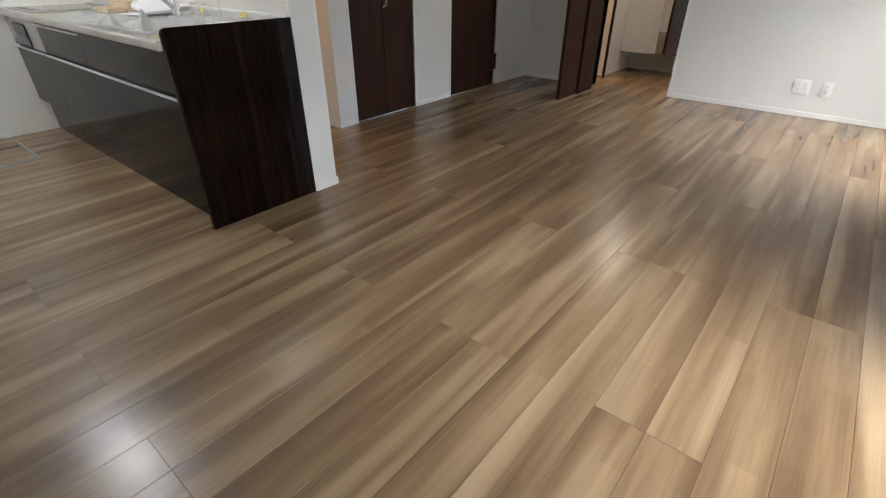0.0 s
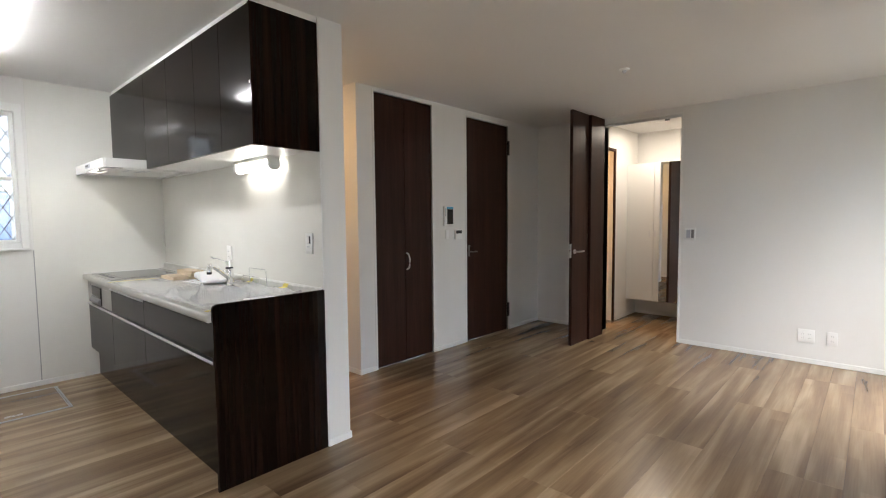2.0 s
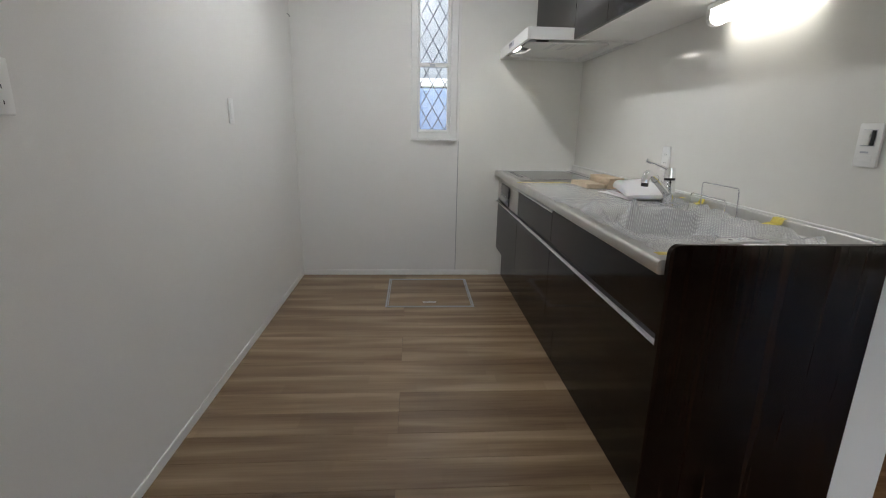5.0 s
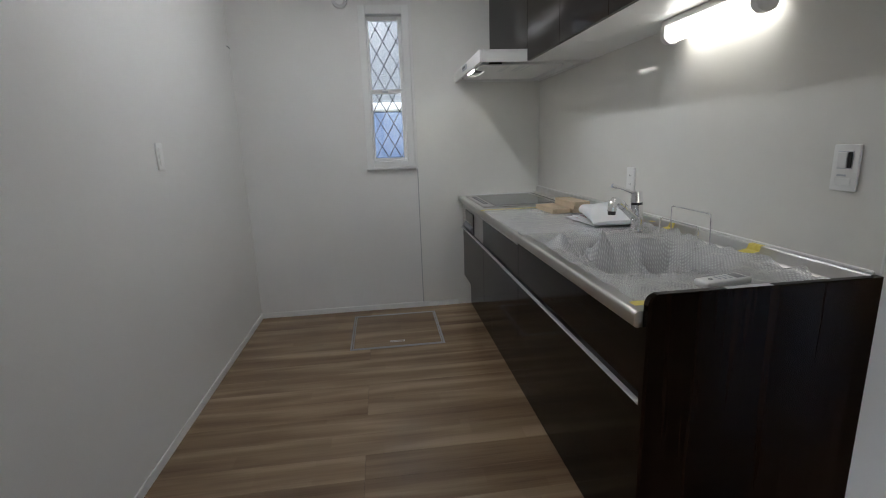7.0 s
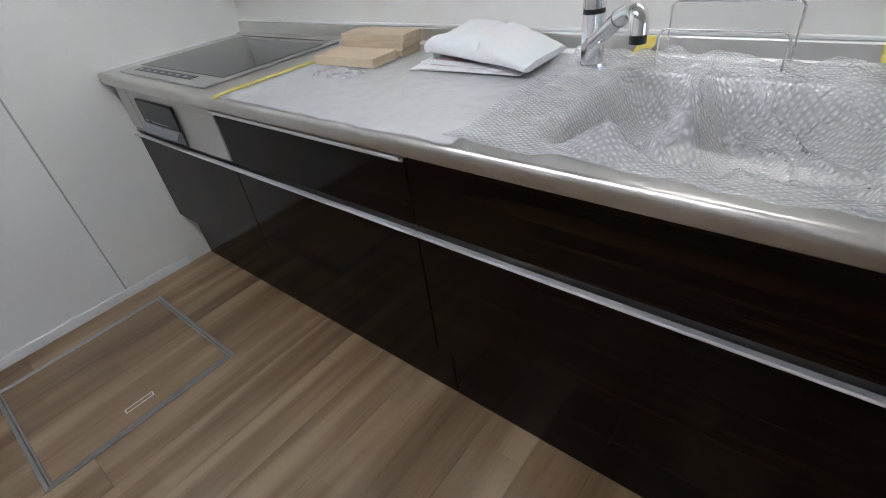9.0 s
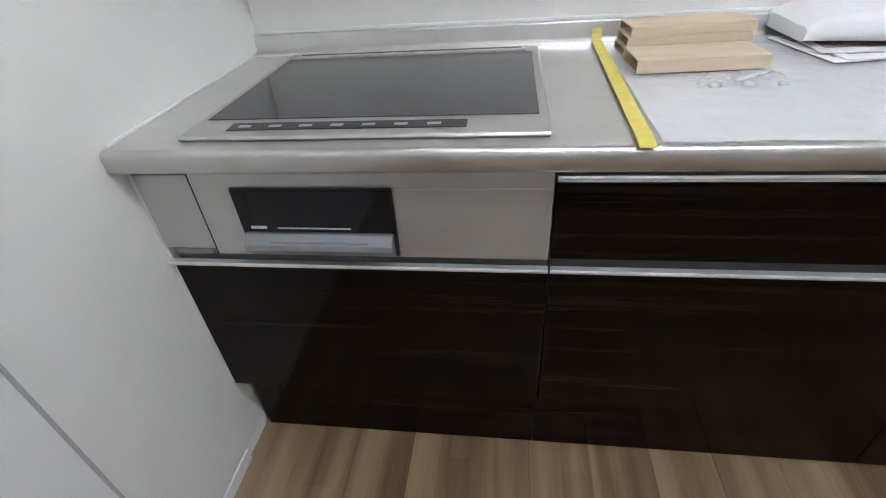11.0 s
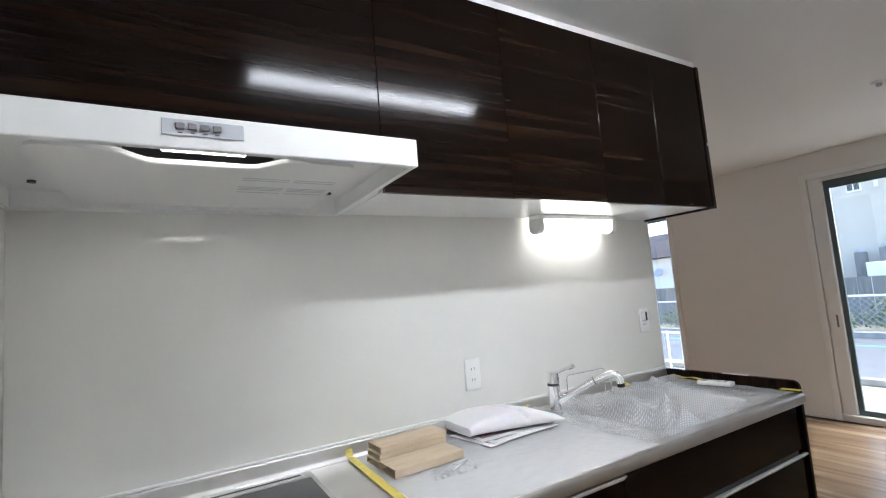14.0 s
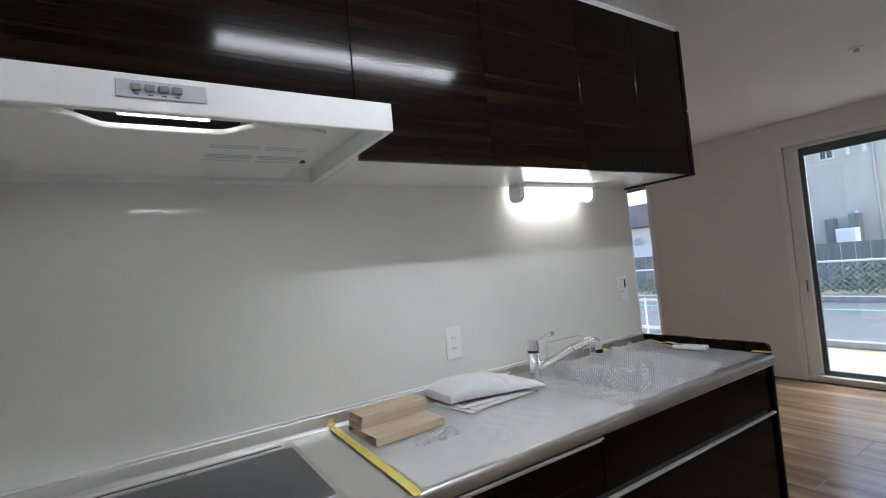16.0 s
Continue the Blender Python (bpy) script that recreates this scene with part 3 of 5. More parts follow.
part("print", B(FRONT - 0.0129, FRONT - 0.0126, -0.245, -0.215, 0.711, 0.717), PALE_GREY, gd)
part("side_line", B(FRONT - 0.0032, FRONT + 0.02, gy0 + 0.0003, gy0 + 0.0015, 0.645, 0.826), BLACK, grill)

# ---- worktop with its sink ----
top = thing("worktop", (-0.3, -1.3, TOP - 0.03), "brushed stainless steel worktop with upstand and sink", "worktop")
SX0, SX1, SY0, SY1 = -0.572, -0.135, -2.35, -1.765    # the sink's opening
EDGE = -0.637


def slab(x0, x1, y0, y1):
    part("top", B(x0, x1, y0, y1, TOP - 0.03, TOP), STEEL, top)


slab(EDGE + 0.012, -0.03, SY1, -0.0045)
slab(EDGE + 0.012, -0.03, U3 - 0.0005, SY0)
slab(EDGE + 0.012, SX0, SY0, SY1)
slab(SX1, -0.03, SY0, SY1)
# rolled front edge
nose = [(EDGE + 0.0119, TOP)]
nose += [(EDGE + 0.0119 - 0.0119 * math.sin(radians(a)), TOP - 0.0119 + 0.0119 * math.cos(radians(a))) for a in range(15, 91, 15)]
nose += [(EDGE, TOP - 0.034), (EDGE + 0.002, TOP - 0.0385), (EDGE + 0.006, TOP - 0.0405), (EDGE + 0.030, TOP - 0.0405), (EDGE + 0.030, TOP - 0.031), (EDGE + 0.0119, TOP - 0.031)]
part("front_edge", outline(bmesh.new(), nose, 1, U3 - 0.0005, -0.0045), STEEL_EDGE, top, "", True)
up = [(-0.030, TOP - 0.02), (-0.050, TOP + 0.0005), (-0.048, TOP + 0.005), (-0.027, TOP + 0.007), (-0.024, TOP + 0.010), (-0.0205, TOP + 0.043), (-0.018, TOP + 0.046), (-0.005, TOP + 0.046), (-0.005, TOP - 0.02)]
part("upstand", outline(bmesh.new(), up, 1, U3 - 0.0005, -0.0045), STEEL, top, "low steel upstand")
part("sealing_strip", B(-0.013, -0.0045, U3 + 0.001, -0.006, TOP + 0.0463, TOP + 0.055, 0.002), WHITE, top, "white sealing strip")
part("sealing_strip", B(EDGE + 0.02, -0.031, -0.0095, -0.0045, TOP + 0.0002, TOP + 0.006, 0.001), WHITE, top)
# bowl
bm = bmesh.new()
rings = []
for depth, inset, rad in ((0.0, 0.0, 0.05), (-0.006, 0.006, 0.05), (-0.15, 0.022, 0.06), (-0.172, 0.05, 0.05), (-0.178, 0.13, 0.03)):
    ring = []
    for cx, cy, a0 in ((SX1 - inset - rad, SY1 - inset - rad, 0), (SX0 + inset + rad, SY1 - inset - rad, 90), (SX0 + inset + rad, SY0 + inset + rad, 180), (SX1 - inset - rad, SY0 + inset + rad, 270)):
        for k in range(7):
            a = radians(a0 + 15 * k)
            ring.append(bm.verts.new((cx + rad * math.cos(a), cy + rad * math.sin(a), TOP + 0.0006 + depth)))
    rings.append(ring)
n = len(rings[0])
for a, b in zip(rings, rings[1:]):
    for k in range(n):
        bm.faces.new((a[k], a[(k + 1) % n], b[(k + 1) % n], b[k]))
bm.faces.new(rings[-1])
outer = [bm.verts.new((x, y, TOP + 0.0006)) for x, y in ((SX1 + 0.012, SY1 + 0.012), (SX0 - 0.012, SY1 + 0.012), (SX0 - 0.012, SY0 - 0.012), (SX1 + 0.012, SY0 - 0.012))]
for c in range(4):
    seg = rings[0][c * 7:c * 7 + 7]
    for k in range(6):
        bm.faces.new((outer[c], seg[k + 1], seg[k]))
    nx = rings[0][((c + 1) * 7) % n]
    bm.faces.new((outer[c], outer[(c + 1) % 4], nx, seg[6]))
part("sink_bowl", bm, STEEL, top, "deep stainless sink bowl", True)
part("drain", cyl(bmesh.new(), (-0.35, -2.05, TOP - 0.177), (-0.35, -2.05, TOP - 0.168), 0.055, n=24), STEEL, top)

# ---- induction cooktop ----
hob = thing("induction_cooktop", (-0.33, -0.42, TOP), "flat induction cooktop with grey glass and silver rim", "cooktop")
hx0, hx1, hy0, hy1 = -0.598, -0.075, -0.735, -0.125
part("rim", B(hx0, hx1, hy0, hy1, TOP + 0.0005, TOP + 0.0085, 0.003), SILVER, hob, "silver front rim")
part("glass_top", B(hx0 + 0.075, hx1 - 0.06, hy0 + 0.016, hy1 - 0.016, TOP + 0.0087, TOP + 0.0105, 0.0008), BLACK_GLASS, hob, "dark grey glass plate")
ctrl = part("control_strip", B(hx0 + 0.026, hx0 + 0.058, hy0 + 0.13, hy1 - 0.075, TOP + 0.0087, TOP + 0.0100, 0.0006), BLACK, hob, "black touch controls")
for k in range(7):
    y = hy1 - 0.10 - k * 0.054
    part("key_print", B(hx0 + 0.036, hx0 + 0.046, y - 0.014, y + 0.008, TOP + 0.0102, TOP + 0.0104), PALE_GREY, ctrl)
for a, b in ((hy0 + 0.03, hy0 + 0.29), (hy0 + 0.31, hy1 - 0.03)):
    part("vent_grille", B(hx1 - 0.050, hx1 - 0.018, a, b, TOP + 0.0087, TOP + 0.0135, 0.001), STEEL, hob, "steel exhaust grille")
part("vent_slot", B(hx1 - 0.040, hx1 - 0.030, hy0 + 0.04, hy1 - 0.04, TOP + 0.0137, TOP + 0.0141), BLACK, hob)

# ---- wall cabinets ----
UB, UT, UF = 1.690, 2.378, -0.360


def wall_unit(ends, z0, label):
    """A white carcass with a dark door between each two of its ends."""
    root = thing("wall_cabinet", (-0.18, (ends[0] + ends[-1]) / 2, UT), label, "cabinet", "kitchen wall cabinets")
    part("body", B(UF + 0.0005, -0.0045, ends[-1] + 0.0005, ends[0] - 0.0005, z0 + 0.004, UT), WHITE, root, "white carcass")
    for y0, y1 in zip(ends, ends[1:]):
        part("door", B(UF - 0.019, UF - 0.0003, y1 + 0.0012, y0 - 0.0012, z0, UT - 0.002, 0.0012), DARK_H, root)
    return root


wall_unit((-0.005, -0.910), 1.758, "dark gloss wall cabinet above the range hood")
wall_unit((-0.910, -1.387), UB, "dark gloss wood-grain wall cabinet beside the range hood")
wall_unit((-1.387, -1.858), UB, "dark gloss wood-grain wall cabinet")
wall_unit((-1.858, -2.222, -2.578), UB, "dark gloss two-door wall cabinet over the sink")
ep = thing("wall_cabinet_end_panel", (-0.19, -2.59, UT), "dark gloss end panel of the wall cabinets", "panel")
part("board", B(UF - 0.025, -0.0045, -2.601, -2.5795, UB - 0.006, UT, 0.002), DARK_V, ep)
part("catch", B(UF - 0.0285, UF - 0.0252, -2.595, -2.583, 1.985, 2.0, 0.001), CHROME, ep)
structure("trim_cabinet_filler", B(UF - 0.006, -0.0045, -2.60, -0.005, UT + 0.0005, CEIL - 0.0005, 0.001), TRIM, "white filler between wall cabinets and ceiling", "trim")

# ---- range hood ----
hood = thing("range_hood", (-0.3, -0.45, 1.757), "flat white range hood with push buttons", "range hood")
HX, HY0, HY1, HZ0, HZ1 = -0.640, -0.885, -0.006, 1.690, 1.757
part("front_lip", B(HX, HX + 0.02, HY0, HY1, HZ0, HZ1, 0.003, steps=2), WHITE, hood)
part("top_plate", B(HX + 0.0205, -0.0045, HY0, HY1, HZ1 - 0.012, HZ1 - 0.0005), WHITE, hood)
for y0, y1 in ((HY0, HY0 + 0.014), (HY1 - 0.014, HY1)):
    pts = [(HX + 0.0205, HZ0 + 0.002), (HX + 0.0205, HZ1 - 0.0125), (-0.0045, HZ1 - 0.0125), (-0.0045, HZ0 - 0.002)]
    part("side", outline(bmesh.new(), pts, 1, y0, y1), WHITE, hood)
part("inner_plate", B(HX + 0.021, -0.0505, HY0 + 0.0145, HY1 - 0.0145, HZ0 + 0.044, HZ0 + 0.052), WHITE, hood)
part("back_flange", B(-0.050, -0.0045, HY0 + 0.0145, HY1 - 0.0145, HZ0 - 0.001, HZ0 + 0.052, 0.002), WHITE, hood)
# solid black block gives the shade in the gap before the filter
part("dark_slot", B(HX + 0.045, HX + 0.20, -0.60, -0.26, HZ0 + 0.030, HZ0 + 0.0438), BLACK, hood, "black block standing for the shaded filter gap")
for y in (-0.235, -0.625):
    part("filter_rim", B(HX + 0.022, HX + 0.10, y - 0.055, y + 0.055, HZ0 + 0.020, HZ0 + 0.0438, 0.002), PALE_GREY, hood)
part("lamp_housing", B(HX + 0.0205, HX + 0.050, -0.515, -0.345, HZ0 + 0.020, HZ0 + 0.0438, 0.001), PALE_GREY, hood)
part("lamp_lens", B(HX + 0.024, HX + 0.047, -0.505, -0.355, HZ0 + 0.0055, HZ0 + 0.0198, 0.002), HOOD_LAMP_ON, hood, "lit white lamp lens")
# baffle plate with a finger recess in its front edge
cols = 40
ya, yb = -0.745, -0.150
edge = []
for k in range(cols + 1):
    y = ya + (yb - ya) * k / cols
    dip = max(0.0, min(1.0, (y + 0.600) / 0.075, (-0.265 - y) / 0.075))
    dip = dip * dip * (3 - 2 * dip)
    corner = 0.018 * (max(0.0, 1 - k / 1.5) ** 2 + max(0.0, 1 - (cols - k) / 1.5) ** 2)
    edge.append((HX + 0.042 + 0.066 * dip + corner, y))
shape = edge + [(-0.125, yb - 0.004), (-0.108, yb - 0.022), (-0.108, ya - 0.006), (-0.125, ya - 0.022)]
baffle = part("baffle_plate", outline(bmesh.new(), shape, 2, HZ0 + 0.001, HZ0 + 0.009), WHITE, hood, "white baffle plate with a curved finger recess", True)
part("pull_edge", tube(bmesh.new(), [(x + 0.003, y, HZ0 + 0.005) for x, y in edge[8:-7]], 0.006, 8), WHITE, baffle, "", True)
for y0, y1 in ((-0.520, -0.628), (-0.640, -0.742)):
    for x in (-0.450, -0.432, -0.366, -0.352, -0.338, -0.310):
        part("print", B(x, x + 0.005, y1, y0, HZ0 + 0.0002, HZ0 + 0.0007), PALE_GREY, baffle)
cp = part("control_panel", B(HX - 0.003, HX - 0.0004, -0.497, -0.356, 1.713, 1.745, 0.001), PALE_GREY, hood, "grey control panel")
for k in range(4):
    y = -0.378 - k * 0.021
    part("button", B(HX - 0.009, HX - 0.0032, y - 0.016, y, 1.724, 1.737, 0.002), GREY, cp)
    part("button_print", B(HX - 0.0034, HX - 0.0031, y - 0.012, y - 0.004, 1.718, 1.720), PRINT, cp)
for y in (-0.085, -0.812):
    part("screw_cap", cyl(bmesh.new(), (-0.160, y, HZ0 + 0.038), (-0.160, y, HZ0 + 0.0438), 0.009, n=14), BLACK, hood)
for y in (-0.178, -0.685):
    part("clip", B(HX + 0.0205, HX + 0.030, y - 0.008, y + 0.008, HZ0 + 0.004, HZ0 + 0.018), BLACK, hood)
part("mount_box", B(-0.34, -0.012, HY0 - 0.022, HY0 - 0.0005, 1.694, 1.75, 0.002), WHITE, hood)

# ---- under-cabinet lamp ----
LX = -0.072       # lamp's axis, close to the wall
ul = thing("under_cabinet_lamp", (LX, -1.98, UB), "white under-cabinet tube lamp, switched on", "lamp")
part("housing", B(LX - 0.036, LX + 0.036, -2.225, -1.742, 1.672, 1.6935, 0.004), PLASTIC, ul)
for y0, y1 in ((-1.768, -1.742), (-2.225, -2.199)):
    pts = [(LX - 0.036, 1.6715), (LX - 0.036, 1.634), (LX - 0.028, 1.620), (LX - 0.012, 1.611), (LX + 0.012, 1.611), (LX + 0.028, 1.620), (LX + 0.036, 1.634), (LX + 0.036, 1.6715)]
    part("end_cap", outline(bmesh.new(), pts, 1, y0, y1), PLASTIC, ul)
part("tube", cyl(bmesh.new(), (LX, -1.7685, 1.643), (LX, -2.1985, 1.643), 0.0285, n=24), TUBE_ON, ul, "glowing white tube", True)

# ---- ceiling lamp over the aisle ----
cl = thing("ceiling_lamp", (-1.235, -1.27, CEIL), "long white kitchen ceiling lamp, switched on", "lamp")
part("base_plate", B(-1.285, -1.185, -1.87, -0.67, CEIL - 0.008, CEIL - 0.0005, 0.003), PLASTIC, cl)
bm = cyl(bmesh.new(), (0, -1.85, 0), (0, -0.69, 0), 0.038, n=24)
bmesh.ops.scale(bm, vec=(1, 1, 0.34), verts=bm.verts)
bmesh.ops.translate(bm, vec=(-1.235, 0, CEIL - 0.024), verts=bm.verts)
part("diffuser", bm, CEILING_LAMP_ON, cl, "glowing white diffuser", True)
for y in (-0.685, -1.855):
    part("end_plate", B(-1.28, -1.19, y - 0.004, y + 0.004, CEIL - 0.040, CEIL - 0.0085, 0.002), PLASTIC, cl)

# ---- tap ----
tap = thing("kitchen_tap", (-0.135, -1.712, TOP), "chrome single-lever kitchen tap with pull-out spout", "tap")
part("base", cyl(bmesh.new(), (-0.135, -1.712, TOP + 0.0005), (-0.135, -1.712, TOP + 0.012), 0.033, 0.030, 28), CHROME, tap, "", True)
part("body", cyl(bmesh.new(), (-0.135, -1.712, TOP + 0.012), (-0.140, -1.711, TOP + 0.118), 0.0265, 0.0255, 28), CHROME, tap, "", True)
part("collar", cyl(bmesh.new(), (-0.140, -1.711, TOP + 0.1185), (-0.1403, -1.711, TOP + 0.128), 0.0235, n=28), BLACK, tap, "dark ring", True)
part("cap", cyl(bmesh.new(), (-0.1403, -1.711, TOP + 0.1285), (-0.142, -1.711, TOP + 0.172), 0.0255, 0.0215, 28), CHROME, tap, "", True)
bm = bmesh.new()
tube(bm, [(-0.146, -1.711, TOP + 0.158), (-0.170, -1.712, TOP + 0.172), (-0.215, -1.713, TOP + 0.190), (-0.245, -1.714, TOP + 0.199)], 0.0058, 12)
cyl(bm, (-0.236, -1.714, TOP + 0.196), (-0.256, -1.714, TOP + 0.203), 0.009, n=14)
part("lever", bm, CHROME, tap, "", True)
d = Vector((-0.333 + 0.140, -1.875 + 1.711, 0)).normalized()
p0 = Vector((-0.140, -1.711, TOP + 0.062))


def along(s, z):
    return (p0.x + d.x * s, p0.y + d.y * s, TOP + z)


part("spout", tube(bmesh.new(), [along(0.01, 0.055), along(0.06, 0.082), along(0.13, 0.118), along(0.158, 0.132)], 0.0155, 20), CHROME, tap, "", True)
part("joint_ring", tube(bmesh.new(), [along(0.158, 0.132), along(0.162, 0.134)], 0.0172, 20), GREY, tap, "", True)
head = part("spray_head", tube(bmesh.new(), [along(0.162, 0.134), along(0.205, 0.152), along(0.232, 0.158), along(0.247, 0.152), along(0.254, 0.138), along(0.256, 0.122)], 0.0165, 20), CHROME, tap, "", True)
part("nozzle", tube(bmesh.new(), [along(0.256, 0.122), along(0.2565, 0.108)], 0.0148, 20), BLACK, head, "black spray nozzle", True)

tap.location.y += 0.014

# ---- wire rack in the sink ----
rk = thing("wire_rack", (-0.07, -1.965, TOP), "thin chrome wire rack beside the tap", "rack")


def hoop(y0, y1, x0, x1, zb, zt):
    r = 0.012
    pts = [(x0, y0, zb), (x1, y0, zt - r), (x1, y0 - r * 0.3, zt - r * 0.3), (x1, y0 - r, zt)]
    pts += [(x1, y1 + r, zt), (x1, y1 + r * 0.3, zt - r * 0.3), (x1, y1, zt - r), (x0, y1, zb)]
    return tube(bmesh.new(), pts, 0.0026, 8)


part("hoop", hoop(-1.838, -2.070, -0.066, -0.072, TOP + 0.002, TOP + 0.127), CHROME, rk, "", True)
part("hoop", hoop(-1.832, -2.064, -0.118, -0.112, TOP + 0.002, TOP + 0.081), CHROME, rk, "", True)
for y in (-1.838, -2.070):
    part("foot_wire", cyl(bmesh.new(), (-0.060, y, TOP + 0.0045), (-0.13, y, TOP + 0.0045), 0.0026, n=8), CHROME, rk)


# ---- protective bubble wrap over the sink ----
def sheet(name, x0, x1, y0, y1, nx, ny, height, mat, label, parent, thick=0.0):
    bm = bmesh.new()
    g = [[bm.verts.new(height(x0 + (x1 - x0) * i / nx, y0 + (y1 - y0) * j / ny)) for j in range(ny + 1)] for i in range(nx + 1)]
    for i in range(nx):
        for j in range(ny):
            bm.faces.new((g[i][j], g[i + 1][j], g[i + 1][j + 1], g[i][j + 1]))
    if thick:
        low = bmesh.ops.duplicate(bm, geom=bm.faces[:])
        bmesh.ops.translate(bm, vec=(0, 0, -thick), verts=[v for v in low["geom"] if isinstance(v, bmesh.types.BMVert)])
    return part(name, bm, mat, parent, label, True)


def smooth01(v):
    v = max(0.0, min(1.0, v))
    return v * v * (3 - 2 * v)


def crease(x, y, s=1.0):
    a = noise.noise((x * 9 * s, y * 9 * s, 0.3))
    b = noise.noise((x * 23 * s, y * 17 * s, 4.1))
    return 1.0 - abs(a) * 2.0, b


def fold_at(x, y, a, b, wide, high):
    """A soft ridge along the line from a to b."""
    ax, ay, bx, by = a[0], a[1], b[0], b[1]
    u = max(0.0, min(1.0, ((x - ax) * (bx - ax) + (y - ay) * (by - ay)) / ((bx - ax) ** 2 + (by - ay) ** 2)))
    d = math.hypot(x - ax - u * (bx - ax), y - ay - u * (by - ay))
    return high * max(0.0, 1 - d / wide) ** 1.6


def wrap_height(x, y):
    inside = smooth01((x - SX0) / 0.09) * smooth01((SX1 - x) / 0.07) * smooth01((y - SY0) / 0.14) * smooth01((SY1 - y) / 0.09)
    ridge, fine = crease(x, y)
    z = TOP + 0.0075 - 0.098 * inside + inside * (0.030 * max(0, ridge) ** 4 + 0.014 * fine)
    z += fold_at(x, y, (-0.13, -1.955), (-0.43, -1.985), 0.060, 0.105) * (0.25 + 0.75 * inside)
    z += fold_at(x, y, (-0.545, -1.905), (-0.47, -1.965), 0.085, 0.070)
    z += fold_at(x, y, (-0.43, -1.985), (-0.56, -2.12), 0.055, 0.050) * inside
    z += fold_at(x, y, (-0.15, -2.16), (-0.30, -2.30), 0.060, 0.055) * inside
    z += (1 - inside) * 0.0045 * max(-0.6, fine + ridge * 0.7)
    if x > -0.14:
        z += 0.020 * smooth01((x + 0.14) / 0.06) * (0.6 + fine)
    wavy = 0.045 * noise.noise((x * 6, 0.4, 2.0)) * smooth01((y + 1.80) / 0.17)
    return (x + 0.008 * fine, y + 0.006 * ridge + wavy, max(z, TOP + 0.002) if inside < 0.02 else z)


wrap = thing("bubble_wrap", (-0.33, -2.05, TOP), "clear crumpled bubble wrap laid over sink and worktop", "bubble wrap")
sheet("film_sheet", -0.612, -0.052, -2.565, -1.63, 84, 140, wrap_height, BUBBLE, "clear bubble film", wrap)


def flat_wrap(x, y):
    ridge, fine = crease(x, y, 1.6)
    edge = 0.010 * noise.noise((y * 14, 1.5, 0)) if x < -0.6 else 0.0
    return (x + edge, y, TOP + 0.0035 + 0.0012 * (fine + 0.5))


wrap2 = thing("protective_film", (-0.35, -1.2, TOP), "clear protective film stuck on the worktop", "plastic film")
sheet("film_sheet", -0.628, -0.052, -1.66, -0.885, 50, 66, flat_wrap, THIN_FILM, "clear bubble film", wrap2)


# ---- tape, boxes, papers ----
def tape_strip(at, pts, w, label="strip of yellow masking tape on the steel"):
    root = thing("masking_tape", at, label, "tape", "yellow tapes")
    bm = bmesh.new()
    rows = []
    for i, p in enumerate(pts):
        p = Vector(p)
        q = (Vector(pts[min(i + 1, len(pts) - 1)]) - Vector(pts[max(i - 1, 0)]))
        side = q.cross(Vector((0, 0, 1)))
        side = side.normalized() * w / 2 if side.length > 1e-6 else Vector((0, w / 2, 0))
        wob = 0.0012 * noise.noise((p.x * 60, p.y * 60, 0))
        rows.append([bm.verts.new(p + side * (1 + wob * 100) + Vector((0, 0, wob))), bm.verts.new(p - side + Vector((0, 0, wob))),
                     bm.verts.new(p - side + Vector((0, 0, 0.0006 + wob))), bm.verts.new(p + side + Vector((0, 0, 0.0006 + wob)))])
    for a, b in zip(rows, rows[1:]):
        for k in range(4):
            bm.faces.new((a[k], a[(k + 1) % 4], b[(k + 1) % 4], b[k]))
    part("strip", bm, TAPE, root)


tape_strip((-0.33, -0.87, TOP), [(-0.642 + 0.61 * k / 24, -0.862 - 0.012 * k / 24, TOP + (0.0055 if k else 0.002)) for k in range(25)] + [(-0.026, -0.875, TOP + 0.016), (-0.020, -0.875, TOP + 0.034)], 0.024)
tape_strip((-0.12, -2.57, TOP), [(-0.045 - 0.165 * k / 10, -2.574 + 0.004 * k / 10, TOP + 0.014 + 0.003 * math.sin(k)) for k in range(11)], 0.026, "strip of yellow tape holding the film at the end panel")
tape_strip((-0.60, -2.57, TOP), [(-0.634 + 0.075 * k / 6, -2.571, TOP + 0.0125 + 0.001 * math.sin(k)) for k in range(7)], 0.030, "short piece of yellow tape at the counter's corner")
tape_strip((-0.03, -2.22, TOP), [(-0.012, -2.226, TOP + 0.0485), (-0.026, -2.226, TOP + 0.047), (-0.033, -2.227, TOP + 0.030), (-0.050, -2.228, TOP + 0.027), (-0.066, -2.229, TOP + 0.024)], 0.050, "short piece of yellow tape holding the film")
tape_strip((-0.04, -1.80, TOP), [(-0.026, -1.782, TOP + 0.046), (-0.034, -1.782, TOP + 0.028), (-0.060, -1.784, TOP + 0.026), (-0.088, -1.788, TOP + 0.018)], 0.036, "short piece of yellow tape holding the film")
tape_strip((-0.025, -1.64, TOP), [(-0.03, -1.625, TOP + 0.030), (-0.028, -1.655, TOP + 0.031)], 0.025, "short piece of yellow tape beside the tap")


